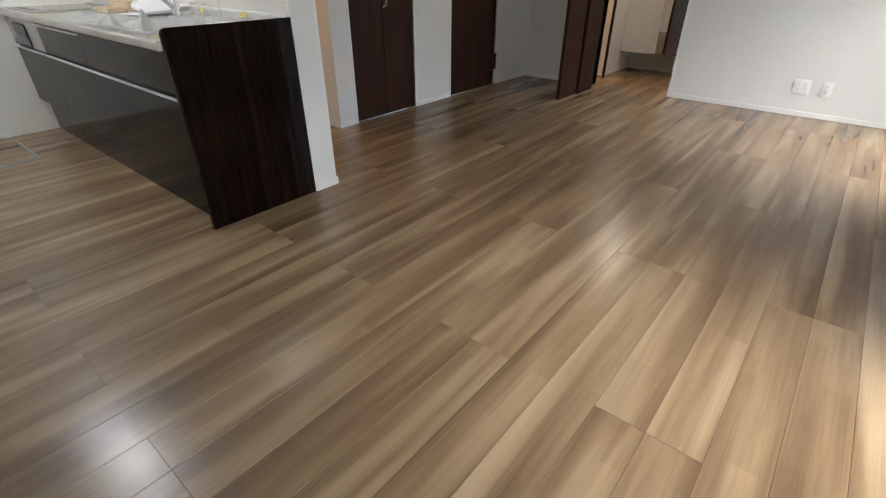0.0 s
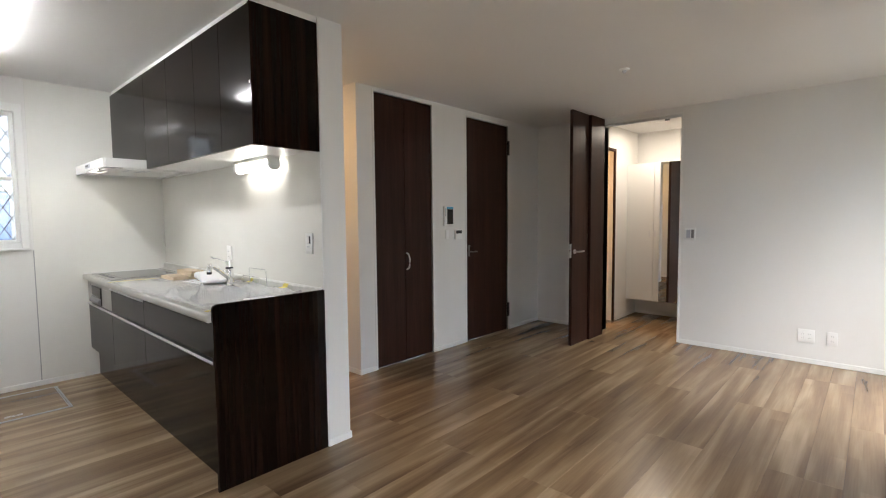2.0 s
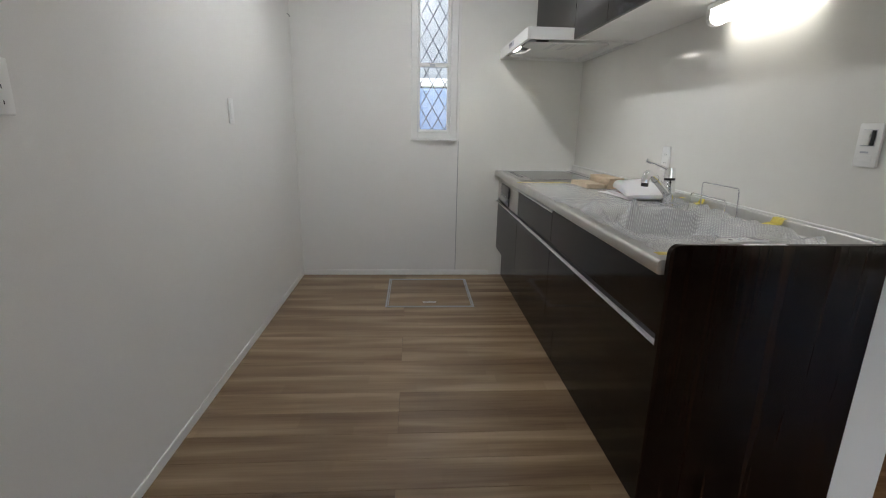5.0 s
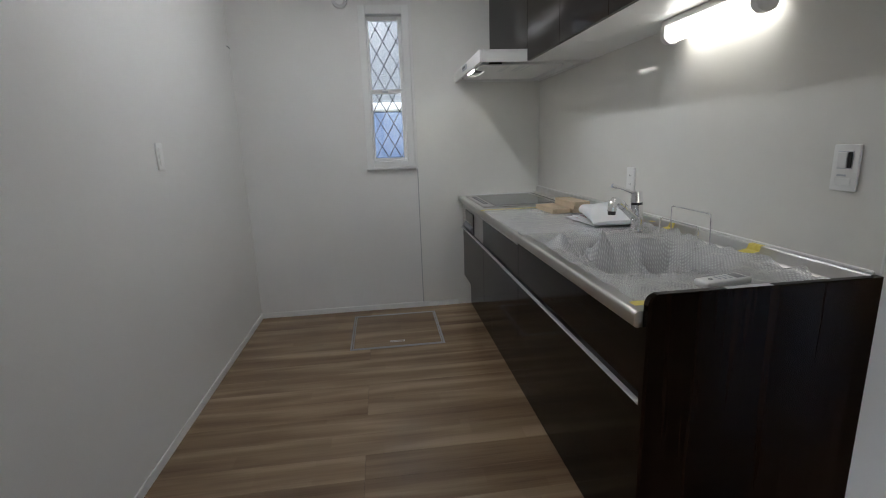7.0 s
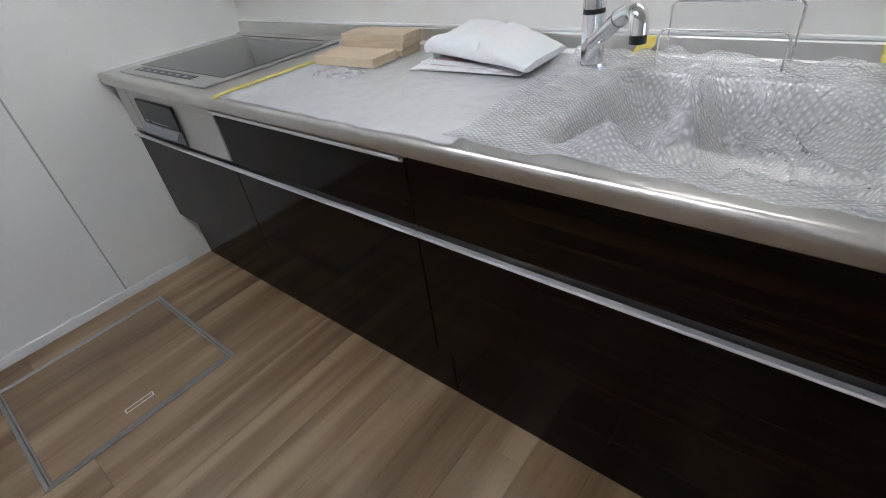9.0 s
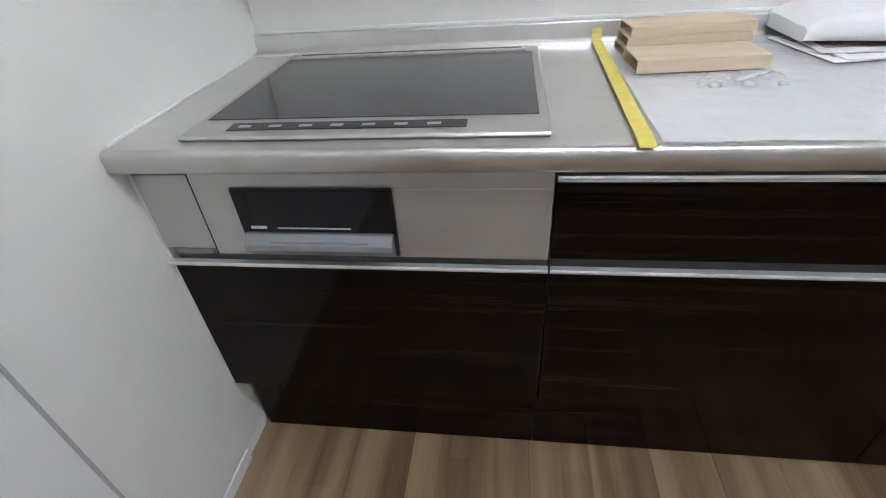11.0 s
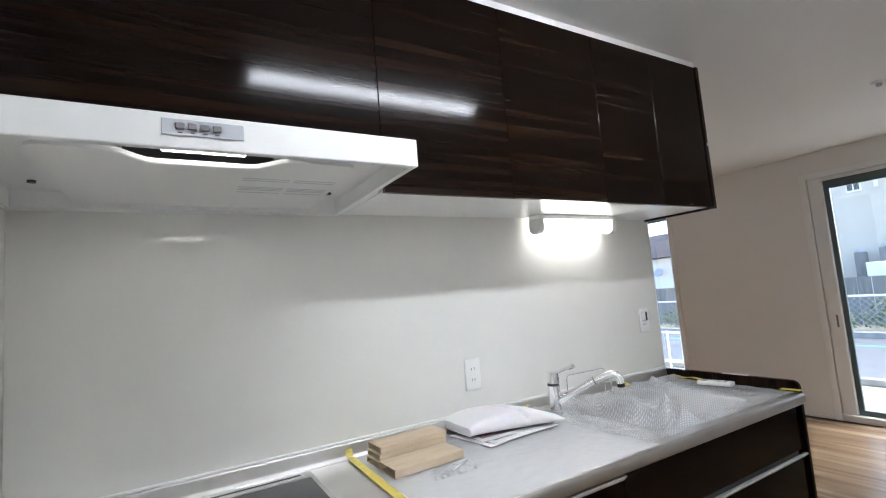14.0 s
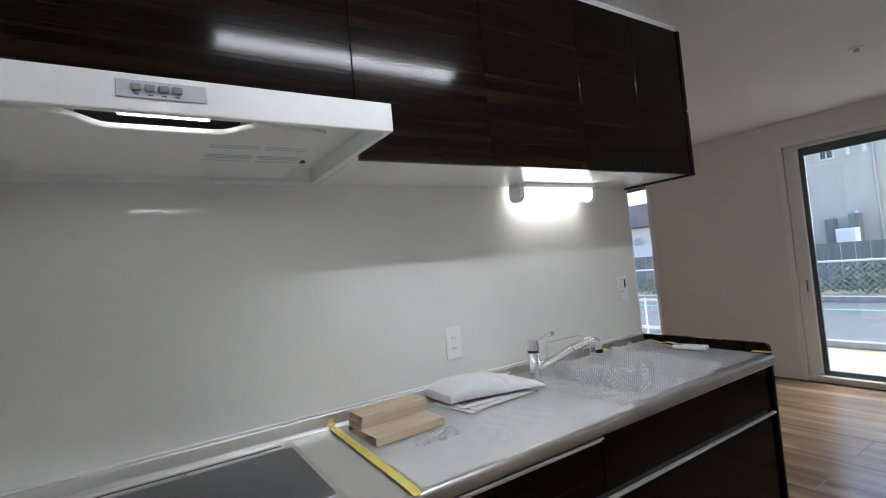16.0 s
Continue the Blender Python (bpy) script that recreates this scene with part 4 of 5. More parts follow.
def carton(at, size, turn, label):
    root = thing("cardboard_sleeve", (0, 0, 0), label, "cardboard box", "cardboard sleeves")
    w, l, h = size
    t = 0.0025
    bm = bmesh.new()
    for q in ((-w / 2, w / 2, 0, t), (-w / 2, w / 2, h - t, h), (-w / 2, -w / 2 + t, t, h - t), (w / 2 - t, w / 2, t, h - t)):
        box(bm, q[0], q[1], -l / 2, l / 2, q[2], q[3], 0.0008)
    part("sleeve", bm, CARD, root)
    part("inner_flap", B(-w / 2 + t + 0.0004, w / 2 - t - 0.0004, l / 2 - 0.05, l / 2 - 0.047, t + 0.0005, h - t - 0.0005), SHADED_CARD, root, "open end, its inner shade painted dark brown")
    part("inner_flap", B(-w / 2 + t + 0.0004, w / 2 - t - 0.0004, -l / 2 + 0.002, -l / 2 + 0.005, t + 0.0005, h - t - 0.0005), CARD, root)
    root.matrix_basis = Matrix.Translation(at) @ Matrix.Rotation(radians(turn), 4, "Z")
    return root


# cardboard darkened to stand for the shade inside an open sleeve
SHADED_CARD = material("shaded_box_inside", (0.10, 0.055, 0.03), 0.9)
carton((-0.262, -1.025, TOP + 0.0062), (0.105, 0.240, 0.025), 3, "flat brown cardboard sleeve on the worktop")
for k in range(3):
    carton((-0.158 + 0.002 * k, -1.025 - 0.004 * k, TOP + 0.0062 + 0.0200 * k), (0.088, 0.245, 0.0195), 3 + 0.8 * k, "brown cardboard sleeve in a stack of three")

bag = thing("screw_bag", (-0.375, -1.08, TOP), "small clear plastic bag lying before the cartons", "plastic bag")


def bag_height(x, y):
    u, v = (x + 0.375) / 0.035, (y + 1.075) / 0.075
    e = max(0.0, 1 - u * u) * max(0.0, 1 - v * v)
    return (x + 0.01 * noise.noise((x * 40, y * 40, 2)), y - 0.25 * (x + 0.375), TOP + 0.0065 + 0.013 * math.sqrt(e) * (1 + 0.6 * noise.noise((x * 70, y * 70, 0))))


sheet("bag_film", -0.41, -0.34, -1.15, -1.0, 16, 28, bag_height, CLEAR_BAG, "wrinkled clear film", bag)
for k in range(5):
    part("screw", cyl(bmesh.new(), (-0.385 + 0.008 * k, -1.06 - 0.012 * k, TOP + 0.0095), (-0.375 + 0.006 * k, -1.085 - 0.01 * k, TOP + 0.0105), 0.0025, n=8), ALU, bag)

# leaflets under the white packet
for k, (cx, cy, turn, w, l) in enumerate(((-0.165, -1.395, 9, 0.21, 0.297), (-0.172, -1.43, 3, 0.21, 0.297), (-0.155, -1.415, -2, 0.19, 0.30))):
    lf = thing("leaflet", (0, 0, 0), "printed leaflet under the white packet", "paper", "leaflets")
    part("sheet", B(-w / 2, w / 2, -l / 2, l / 2, 0, 0.0022, 0.0004), PAPER_SHEET, lf)
    part("print", B(-w / 2 + 0.03, w / 2 - 0.012, -l / 2 + 0.02, l / 2 - 0.02, 0.0024, 0.0027), RED_PRINT, lf)
    lf.matrix_basis = Matrix.Translation((cx, cy, TOP + 0.0065 + 0.003 * k)) @ Matrix.Rotation(radians(turn), 4, "Z")

pk = thing("white_packet", (-0.15, -1.47, TOP + 0.018), "soft white wrapped packet lying on leaflets", "packet")
bm = bmesh.new()
nu, nv = 40, 22
rows = []
for i in range(nu + 1):
    s = i / nu * 2 - 1
    ring = []
    for j in range(nv):
        a = math.tau * j / nv
        c, sn = math.cos(a), math.sin(a)
        ex = math.copysign(abs(c) ** 0.4, c)
        ez = math.copysign(abs(sn) ** 0.8, sn)
        thin = 0.5 + 0.5 * (1 - abs(s) ** 6)
        taper = 1.0 - 0.45 * smooth01((s - 0.1) / 0.9)
        y = -1.428 - s * 0.178
        x = -0.145 + 0.105 * ex * (0.92 + 0.08 * thin) - 0.040 * s
        fold_line = 1 - 0.22 * math.exp(-((s - 0.05 + 0.9 * (x + 0.145)) / 0.05) ** 2)
        z = TOP + 0.019 + 0.031 * taper * thin * fold_line * (1 + ez)
        w = noise.noise((x * 16, y * 11, z * 14)) * 0.009 + noise.noise((x * 45, y * 35, z * 45)) * 0.0016
        ring.append(bm.verts.new((x + w * 0.6, y + w, z + (w if ez > -0.3 else 0))))
    rows.append(ring)
for a, b in zip(rows, rows[1:]):
    for k in range(nv):
        bm.faces.new((a[k], a[(k + 1) % nv], b[(k + 1) % nv], b[k]))
bm.faces.new(rows[0])
bm.faces.new(rows[-1][::-1])
part("wrapping", bm, FOAM, pk, "", True)

# remote control
rc = thing("remote_control", (0, 0, 0), "white hand-held remote control lying on the film", "remote control")
part("case", B(-0.026, 0.026, -0.072, 0.072, 0, 0.018, 0.006, steps=3), PLASTIC, rc, "", True)
part("display", B(-0.018, 0.018, 0.030, 0.060, 0.0182, 0.0188, 0.0003), GREY, rc, "grey display")
for i in range(2):
    for j in range(3):
        part("button", B(-0.013 + i * 0.015, -0.003 + i * 0.015, 0.013 - j * 0.017, 0.020 - j * 0.017, 0.0182, 0.0192, 0.0003), PALE_GREY, rc)
part("button", cyl(bmesh.new(), (0.0, -0.042, 0.0182), (0.0, -0.042, 0.0194), 0.006, n=14), GREY, rc, "round grey button")
rc.matrix_basis = Matrix.Translation((-0.335, -2.485, TOP + 0.0145)) @ Matrix.Rotation(radians(-80), 4, "Z")
# ---- plates on the walls ----
def plate(name, at, face, w, h, kind, label, category):
    """A small white wall plate; face is the way it looks: 'x+', 'x-', 'y-'."""
    root = thing(name, (0, 0, 0), label, category)
    part("plate", B(-w / 2, w / 2, -0.009, -0.0005, -h / 2, h / 2, 0.003, steps=2), PLASTIC, root, "", True)
    if kind == "outlet":
        for z in (0.021, -0.021):
            for x in (-0.0065, 0.0065):
                part("slot", B(x - 0.0012, x + 0.0012, -0.0096, -0.0092, z - 0.0045, z + 0.0045), BLACK, root)
    elif kind == "outlet3":
        for z in (0.033, 0.0, -0.033):
            for x in (-0.0065, 0.0065):
                part("slot", B(x - 0.0012, x + 0.0012, -0.0096, -0.0092, z - 0.0045, z + 0.0045), BLACK, root)
    elif kind == "outlet_wide":
        for x0 in (-0.023, 0.023):
            for z in (0.018, -0.018):
                for x in (-0.006, 0.006):
                    part("slot", B(x0 + x - 0.0011, x0 + x + 0.0011, -0.0096, -0.0092, z - 0.004, z + 0.004), BLACK, root)
    elif kind == "switch":
        part("rocker", B(-w * 0.30, w * 0.30, -0.0125, -0.0092, -h * 0.34, h * 0.34, 0.001), PLASTIC, root)
    elif kind == "dark_switch":
        part("rocker_rim", B(-w * 0.30, w * 0.30, -0.0098, -0.0092, -0.002, h * 0.36, 0.0002), PALE_GREY, root)
        part("rocker", B(-w * 0.28, w * 0.08, -0.0125, -0.0099, 0.0, h * 0.345, 0.001), PLASTIC, root)
        part("slider", B(w * 0.11, w * 0.27, -0.0125, -0.0099, 0.0, h * 0.345, 0.001), BLACK, root, "dark slider")
        part("print", B(-w * 0.25, w * 0.1, -0.0096, -0.0092, -h * 0.18, -h * 0.14), PALE_GREY, root)
        part("rocker", B(-w * 0.30, w * 0.30, -0.0105, -0.0092, -h * 0.36, -h * 0.22, 0.001), PLASTIC, root)
    elif kind == "dimmer":
        part("rocker", B(-w * 0.34, w * 0.02, -0.0125, -0.0092, -h * 0.34, h * 0.34, 0.001), PALE_GREY, root)
        part("slider", B(w * 0.10, w * 0.34, -0.0125, -0.0092, -h * 0.36, h * 0.36, 0.001), GREY, root, "dark slider")
    turn = {"y-": 0, "x-": -90, "x+": 90}[face]
    root.matrix_basis = Matrix.Translation(at) @ Matrix.Rotation(radians(turn), 4, "Z")
    return root


plate("wall_switch", (-0.0045, -2.476, 1.171), "x-", 0.072, 0.120, "dark_switch", "white wall switch with a dark rocker above the worktop", "switch")
plate("wall_outlet", (-0.0045, -1.400, 1.062), "x-", 0.072, 0.120, "outlet", "white double wall outlet above the worktop", "outlet")
plate("wall_outlet", (WEST, -2.640, 1.266), "x+", 0.072, 0.120, "outlet3", "white three-socket wall outlet at chest height", "outlet")
plate("wall_switch", (WEST, -1.300, 1.252), "x+", 0.060, 0.118, "switch", "plain white wall plate at chest height", "switch")
plate("wall_outlet", (EAST, -4.475, 0.242), "x-", 0.120, 0.115, "outlet_wide", "wide white wall outlet near the floor", "outlet")
plate("wall_outlet", (EAST, -4.655, 0.242), "x-", 0.072, 0.115, "outlet", "white wall outlet near the floor", "outlet")
plate("wall_switch", (EAST, -3.515, 1.130), "x-", 0.100, 0.118, "dimmer", "white wall switch with a dark slider beside the hall opening", "switch")
plate("wall_outlet", (0.8995, -1.42, 0.27), "x-", 0.072, 0.120, "outlet", "white wall outlet low in the passage", "outlet")
pl = thing("black_plug", (0.885, -1.36, 0.27), "small black plug in the passage", "plug")
part("plug", B(0.868, 0.8995, -1.385, -1.345, 0.25, 0.30, 0.006), BLACK, pl)

# intercom and the small panels below it
ic = thing("intercom", (1.99, LIVING_N, 1.32), "white wall intercom with a black screen", "intercom")
Y = LIVING_N
part("case", B(1.93, 2.062, Y - 0.026, Y - 0.0005, 1.235, 1.424, 0.004, steps=2), PLASTIC, ic, "", True)
part("screen", B(1.968, 2.056, Y - 0.028, Y - 0.0262, 1.250, 1.396, 0.001), BLACK, ic, "black screen")
part("blue_film", B(1.962, 2.058, Y - 0.0285, Y - 0.0262, 1.398, 1.420, 0.0005), BLUE, ic, "blue protective film")
part("handset_grille", B(1.937, 1.955, Y - 0.0275, Y - 0.0262, 1.33, 1.405, 0.0005), PALE_GREY, ic)
plate("wall_switch", (1.988, Y, 1.146), "y-", 0.045, 0.088, "switch", "small white light switch under the intercom", "switch")
th = thing("bath_controller", (2.155, Y, 1.14), "white water heater controller with a black display", "controller")
part("case", B(2.10, 2.21, Y - 0.018, Y - 0.0005, 1.092, 1.190, 0.004, steps=2), PLASTIC, th, "", True)
part("display", B(2.112, 2.198, Y - 0.020, Y - 0.0182, 1.152, 1.184, 0.0005), BLACK, th, "black display")

# ---- doors ----
fd = thing("closet_door", (1.435, LIVING_N + 0.02, 0), "tall dark walnut folding closet door, closed", "door")
for a, b in ((1.0865, 1.432), (1.4355, 1.7835)):
    part("leaf", B(a, b, Y + 0.012, Y + 0.042, 0.006, 2.372, 0.003), DOOR_WOOD, fd)
pts = [(1.452, Y + 0.0118, 0.845), (1.452, Y - 0.012, 0.855), (1.452, Y - 0.026, 0.885), (1.452, Y - 0.029, 0.92), (1.452, Y - 0.026, 0.955), (1.452, Y - 0.012, 0.985), (1.452, Y + 0.0118, 0.995)]
part("handle", tube(bmesh.new(), pts, 0.0075, 12), ALU, fd, "curved silver handle", True)

dd = thing("door", (2.67, LIVING_N + 0.02, 0), "tall dark walnut hinged door, closed", "door")
part("leaf", B(2.303, 3.040, Y + 0.010, Y + 0.044, 0.006, 2.342, 0.003), DOOR_WOOD, dd)
lv = part("lever_handle", B(2.332, 2.356, Y + 0.0045, Y + 0.0098, 0.905, 1.025, 0.002), DULL_METAL, dd, "dull dark lever handle")
part("lever", tube(bmesh.new(), [(2.344, Y + 0.0045, 0.955), (2.344, Y - 0.036, 0.955), (2.350, Y - 0.044, 0.955), (2.415, Y - 0.046, 0.955)], 0.0075, 12), DULL_METAL, lv, "", True)
part("lock_knob", cyl(bmesh.new(), (2.344, Y + 0.0045, 1.012), (2.344, Y - 0.006, 1.012), 0.009), DULL_METAL, lv)
for z in (0.16, 2.02):
    part("hinge", B(3.0405, 3.064, Y - 0.012, Y + 0.008, z, z + 0.16, 0.002), BLACK, dd, "dark hinge")

# folding hall door, pushed open into the room
hd = thing("folding_door", (3.2, -2.66, 0), "dark walnut folding hall door standing open", "door")
leaf1 = part("leaf", B(2.838, 3.185, -2.665, -2.632, 0.006, 2.362, 0.003), DOOR_WOOD, hd)
leaf2 = part("leaf", B(3.196, 3.515, -2.690, -2.657, 0.006, 2.360, 0.003), DOOR_WOOD, hd)
lk = part("lock_plate", B(2.8345, 2.8378, -2.660, -2.637, 0.90, 1.04, 0.001), ALU, hd, "silver lock plate")
part("latch_bolt", B(2.824, 2.8344, -2.655, -2.642, 0.965, 0.985, 0.001), CHROME, lk)
part("rose", cyl(bmesh.new(), (2.885, -2.6655, 0.962), (2.885, -2.675, 0.962), 0.022, n=20), ALU, leaf1, "silver handle rose", True)
part("lever", tube(bmesh.new(), [(2.885, -2.675, 0.962), (2.885, -2.708, 0.962), (2.893, -2.716, 0.962), (2.99, -2.718, 0.962)], 0.0085, 12), ALU, leaf1, "silver lever handle", True)
for z in (0.3, 1.2, 2.0):
    part("hinge", cyl(bmesh.new(), (3.1905, -2.650, z), (3.1905, -2.650, z + 0.1), 0.005, n=10), ALU, hd)

# ---- hall: shoe cabinet and mirror ----
CX = 4.66
sc = thing("shoe_cabinet", (4.82, -2.8, 0.23), "white wall-hung shoe cabinet with a mirror door", "cabinet")
part("body", B(CX + 0.0205, 4.9995, -3.62, -2.5015, 0.235, 1.975), WHITE, sc)
for a, b in ((-2.834, -2.5015), (-2.906, -2.838)):
    part("door", B(CX, CX + 0.02, a, b, 0.235, 1.975, 0.002), WHITE, sc, "plain white door")
part("handle", B(CX - 0.012, CX - 0.0005, -2.80, -2.782, 1.05, 1.13, 0.003), ALU, sc, "small silver handle")
part("handle", B(CX - 0.012, CX - 0.0005, -2.868, -2.85, 1.05, 1.13, 0.003), ALU, sc, "small silver handle")
md = part("mirror_door", B(CX, CX + 0.02, -3.60, -2.910, 0.235, 1.975, 0.002), WHITE, sc)
part("mirror", B(CX - 0.005, CX - 0.0005, -3.598, -2.912, 0.237, 1.973, 0.001), MIRROR, md, "tall mirror")

# ---- ceiling and wall fittings ----
for x, y in ((2.09, -3.46), (-0.66, -3.95)):
    dt = thing("ceiling_hook", (x, y, CEIL), "small round white ceiling fitting", "ceiling fitting", "ceiling fittings")
    part("rose", cyl(bmesh.new(), (x, y, CEIL - 0.012), (x, y, CEIL - 0.0005), 0.032, 0.036, 24), PLASTIC, dt, "", True)
    part("tip", cyl(bmesh.new(), (x, y, CEIL - 0.030), (x, y, CEIL - 0.0122), 0.012, 0.016, 18), PALE_GREY, dt, "", True)
vt = thing("wall_vent", (-1.42, -0.01, 2.235), "round white vent cap high on the wall", "vent")
part("ring", cyl(bmesh.new(), (-1.42, -0.0005, 2.235), (-1.42, -0.022, 2.235), 0.052, 0.047, 32), PLASTIC, vt, "", True)
part("disc", cyl(bmesh.new(), (-1.42, -0.0222, 2.235), (-1.42, -0.032, 2.235), 0.036, 0.030, 28), PLASTIC, vt, "", True)
# rings under the three lamps; those in hall and side room are assumed
for x, y in ((4.35, -3.0), (0.54, -0.9), (4.1, -1.7)):
    dl = thing("downlight", (x, y, CEIL), "small round recessed downlight ring, assumed, out of view", "lamp", "downlights")
    part("trim_ring", cyl(bmesh.new(), (x, y, CEIL - 0.006), (x, y, CEIL - 0.0005), 0.055, 0.06, 24), PLASTIC, dl, "", True)

# ---- floor hatch ----
hx0, hx1, hy0, hy1 = -1.474, -0.864, -0.738, -0.130
ht = thing("floor_hatch", (-1.17, -0.43, 0), "square underfloor storage hatch with a metal rim", "hatch")
HATCH_METAL = material("dull_hatch_rim", (0.30, 0.30, 0.30), 0.38, 0.8)
shade(HATCH_METAL, None, value_range(HATCH_METAL, noise_at(HATCH_METAL, (1, 1, 1), 60), 0.3, 0.5))
for q in ((hx0, hx1, hy0, hy0 + 0.011), (hx0, hx1, hy1 - 0.011, hy1), (hx0, hx0 + 0.011, hy0 + 0.0112, hy1 - 0.0112), (hx1 - 0.011, hx1, hy0 + 0.0112, hy1 - 0.0112)):
    part("rim", B(*q, 0.0006, 0.0042, 0.001), HATCH_METAL, ht, "dull metal rim")
for q in ((hx0 + 0.0145, hx1 - 0.0145, hy0 + 0.0145, hy0 + 0.021), (hx0 + 0.0145, hx1 - 0.0145, hy1 - 0.021, hy1 - 0.0145), (hx0 + 0.0145, hx0 + 0.021, hy0 + 0.0212, hy1 - 0.0212), (hx1 - 0.021, hx1 - 0.0145, hy0 + 0.0212, hy1 - 0.0212)):
    part("lid_rim", B(*q, 0.0006, 0.0042, 0.001), HATCH_METAL, ht, "dull metal rim")
ly = (hy0 + 0.0214, hy0 + 0.13, hy0 + 0.282, hy0 + 0.434, hy1 - 0.0214)
for a, b in zip(ly, ly[1:]):
    part("lid_plank", B(hx0 + 0.0214, hx1 - 0.0214, a + 0.0004, b - 0.0004, 0.0006, 0.0040, 0.0006), FLOOR_WOOD, ht)
pull = part("lift_handle", B(-1.213, -1.127, -0.656, -0.642, 0.0041, 0.0046, 0.0002), FLOOR_WOOD, ht, "small flush pull with a metal rim")
for q in ((-1.216, -1.124, -0.6595, -0.6565), (-1.216, -1.124, -0.6415, -0.6385), (-1.2165, -1.2135, -0.6562, -0.6418), (-1.1265, -1.1235, -0.6562, -0.6418)):
    part("pull_rim", B(*q, 0.0041, 0.0052, 0.0003), ALU, pull)

# ---- outside ----
SOIL = material("pale_sandy_soil", (0.42, 0.36, 0.24), 0.9)
shade(SOIL, ramp(SOIL, noise_at(SOIL, (1, 1, 1), 3, 6), [(0.3, (0.34, 0.29, 0.18)), (0.7, (0.48, 0.42, 0.29))]), None, noise_at(SOIL, (1, 1, 1), 60), 0.5, 0.01)
ASPHALT = material("wet_asphalt", (0.10, 0.105, 0.11), 0.55)
shade(ASPHALT, ramp(ASPHALT, noise_at(ASPHALT, (1, 1, 1), 4, 6), [(0.3, (0.085, 0.09, 0.095)), (0.7, (0.13, 0.135, 0.14))]), None, noise_at(ASPHALT, (1, 1, 1), 200), 0.4, 0.004)
RENDER_WALL = material("cream_house_render", (0.62, 0.58, 0.50), 0.85)
shade(RENDER_WALL, ramp(RENDER_WALL, noise_at(RENDER_WALL, (1, 1, 1), 1.2, 5), [(0.3, (0.55, 0.51, 0.44)), (0.7, (0.66, 0.62, 0.54))]), None, noise_at(RENDER_WALL, (1, 1, 1), 80), 0.3, 0.005)
ROOF_TILE = material("slate_blue_roof", (0.10, 0.115, 0.14), 0.5)
shade(ROOF_TILE, ramp(ROOF_TILE, noise_at(ROOF_TILE, (1, 1, 1), 6), [(0.3, (0.08, 0.095, 0.12)), (0.7, (0.13, 0.145, 0.17))]))
GALV = material("galvanised_metal", (0.45, 0.46, 0.46), 0.45, 0.7)
FENCE_GREY = material("grey_fence_board", (0.22, 0.22, 0.21), 0.8)
shade(FENCE_GREY, ramp(FENCE_GREY, noise_at(FENCE_GREY, (9, 9, 1), 1), [(0.3, (0.17, 0.17, 0.165)), (0.7, (0.27, 0.27, 0.26))]))
GREEN_LINE = material("green_road_paint", (0.12, 0.42, 0.28), 0.7)
CONCRETE = material("concrete", (0.36, 0.36, 0.35), 0.85)
shade(CONCRETE, ramp(CONCRETE, noise_at(CONCRETE, (1, 1, 1), 5, 6), [(0.3, (0.29, 0.29, 0.28)), (0.7, (0.42, 0.42, 0.41))]))
LEAF = material("green_leaf", (0.075, 0.13, 0.035), 0.55)
info = node(LEAF, "ShaderNodeNewGeometry")
shade(LEAF, ramp(LEAF, info.outputs["Random Per Island"], [(0.0, (0.04, 0.085, 0.02)), (0.55, (0.09, 0.15, 0.04)), (1.0, (0.22, 0.22, 0.06))]))
G0 = -0.42
structure("ground", B(-400, 400, -400, 400, G0 - 0.3, G0), SOIL, "pale sandy ground around the house", "ground")
structure("road", B(-60, 60, -14.6, -9.3, G0 - 0.05, G0 + 0.006), ASPHALT, "grey asphalt road past the garden", "road")
structure("road_line", B(-60, 60, -13.35, -13.2, G0 + 0.0062, G0 + 0.010), GREEN_LINE, "green painted road line", "road marking")
structure("kerb", B(-60, 60, -9.29, -9.15, G0, G0 + 0.10, 0.01), CONCRETE, "low concrete kerb", "kerb")
structure("kerb_far", B(-60, 60, -14.8, -14.61, G0, G0 + 0.14, 0.01), CONCRETE, "low concrete kerb", "kerb")

# white rail fence with wire mesh across the road
FX0, FX1, FY = -8.0, 16.0, -15.2
fn = thing("mesh_fence", (4, FY, G0), "white rail fence with diagonal wire mesh", "fence")
for k in range(13):
    x = FX0 + k * 2.0
    part("post", cyl(bmesh.new(), (x, FY, G0), (x, FY, G0 + 0.97), 0.025, n=10), GALV, fn)
part("top_rail", cyl(bmesh.new(), (FX0, FY, G0 + 0.97), (FX1, FY, G0 + 0.97), 0.028, n=10), TRIM, fn, "white top rail")
bm = bmesh.new()
for k in range(0, 160):
    for sgn in (1, -1):
        x0 = FX0 + k * 0.15
        a, b = (x0, FY, G0 + 0.08), (x0 + sgn * 0.86, FY, G0 + 0.94)
        if FX0 <= b[0] <= FX1:
            cyl(bm, a, b, 0.005, n=3)
part("wire_mesh", bm, GALV, fn, "diagonal wire mesh")


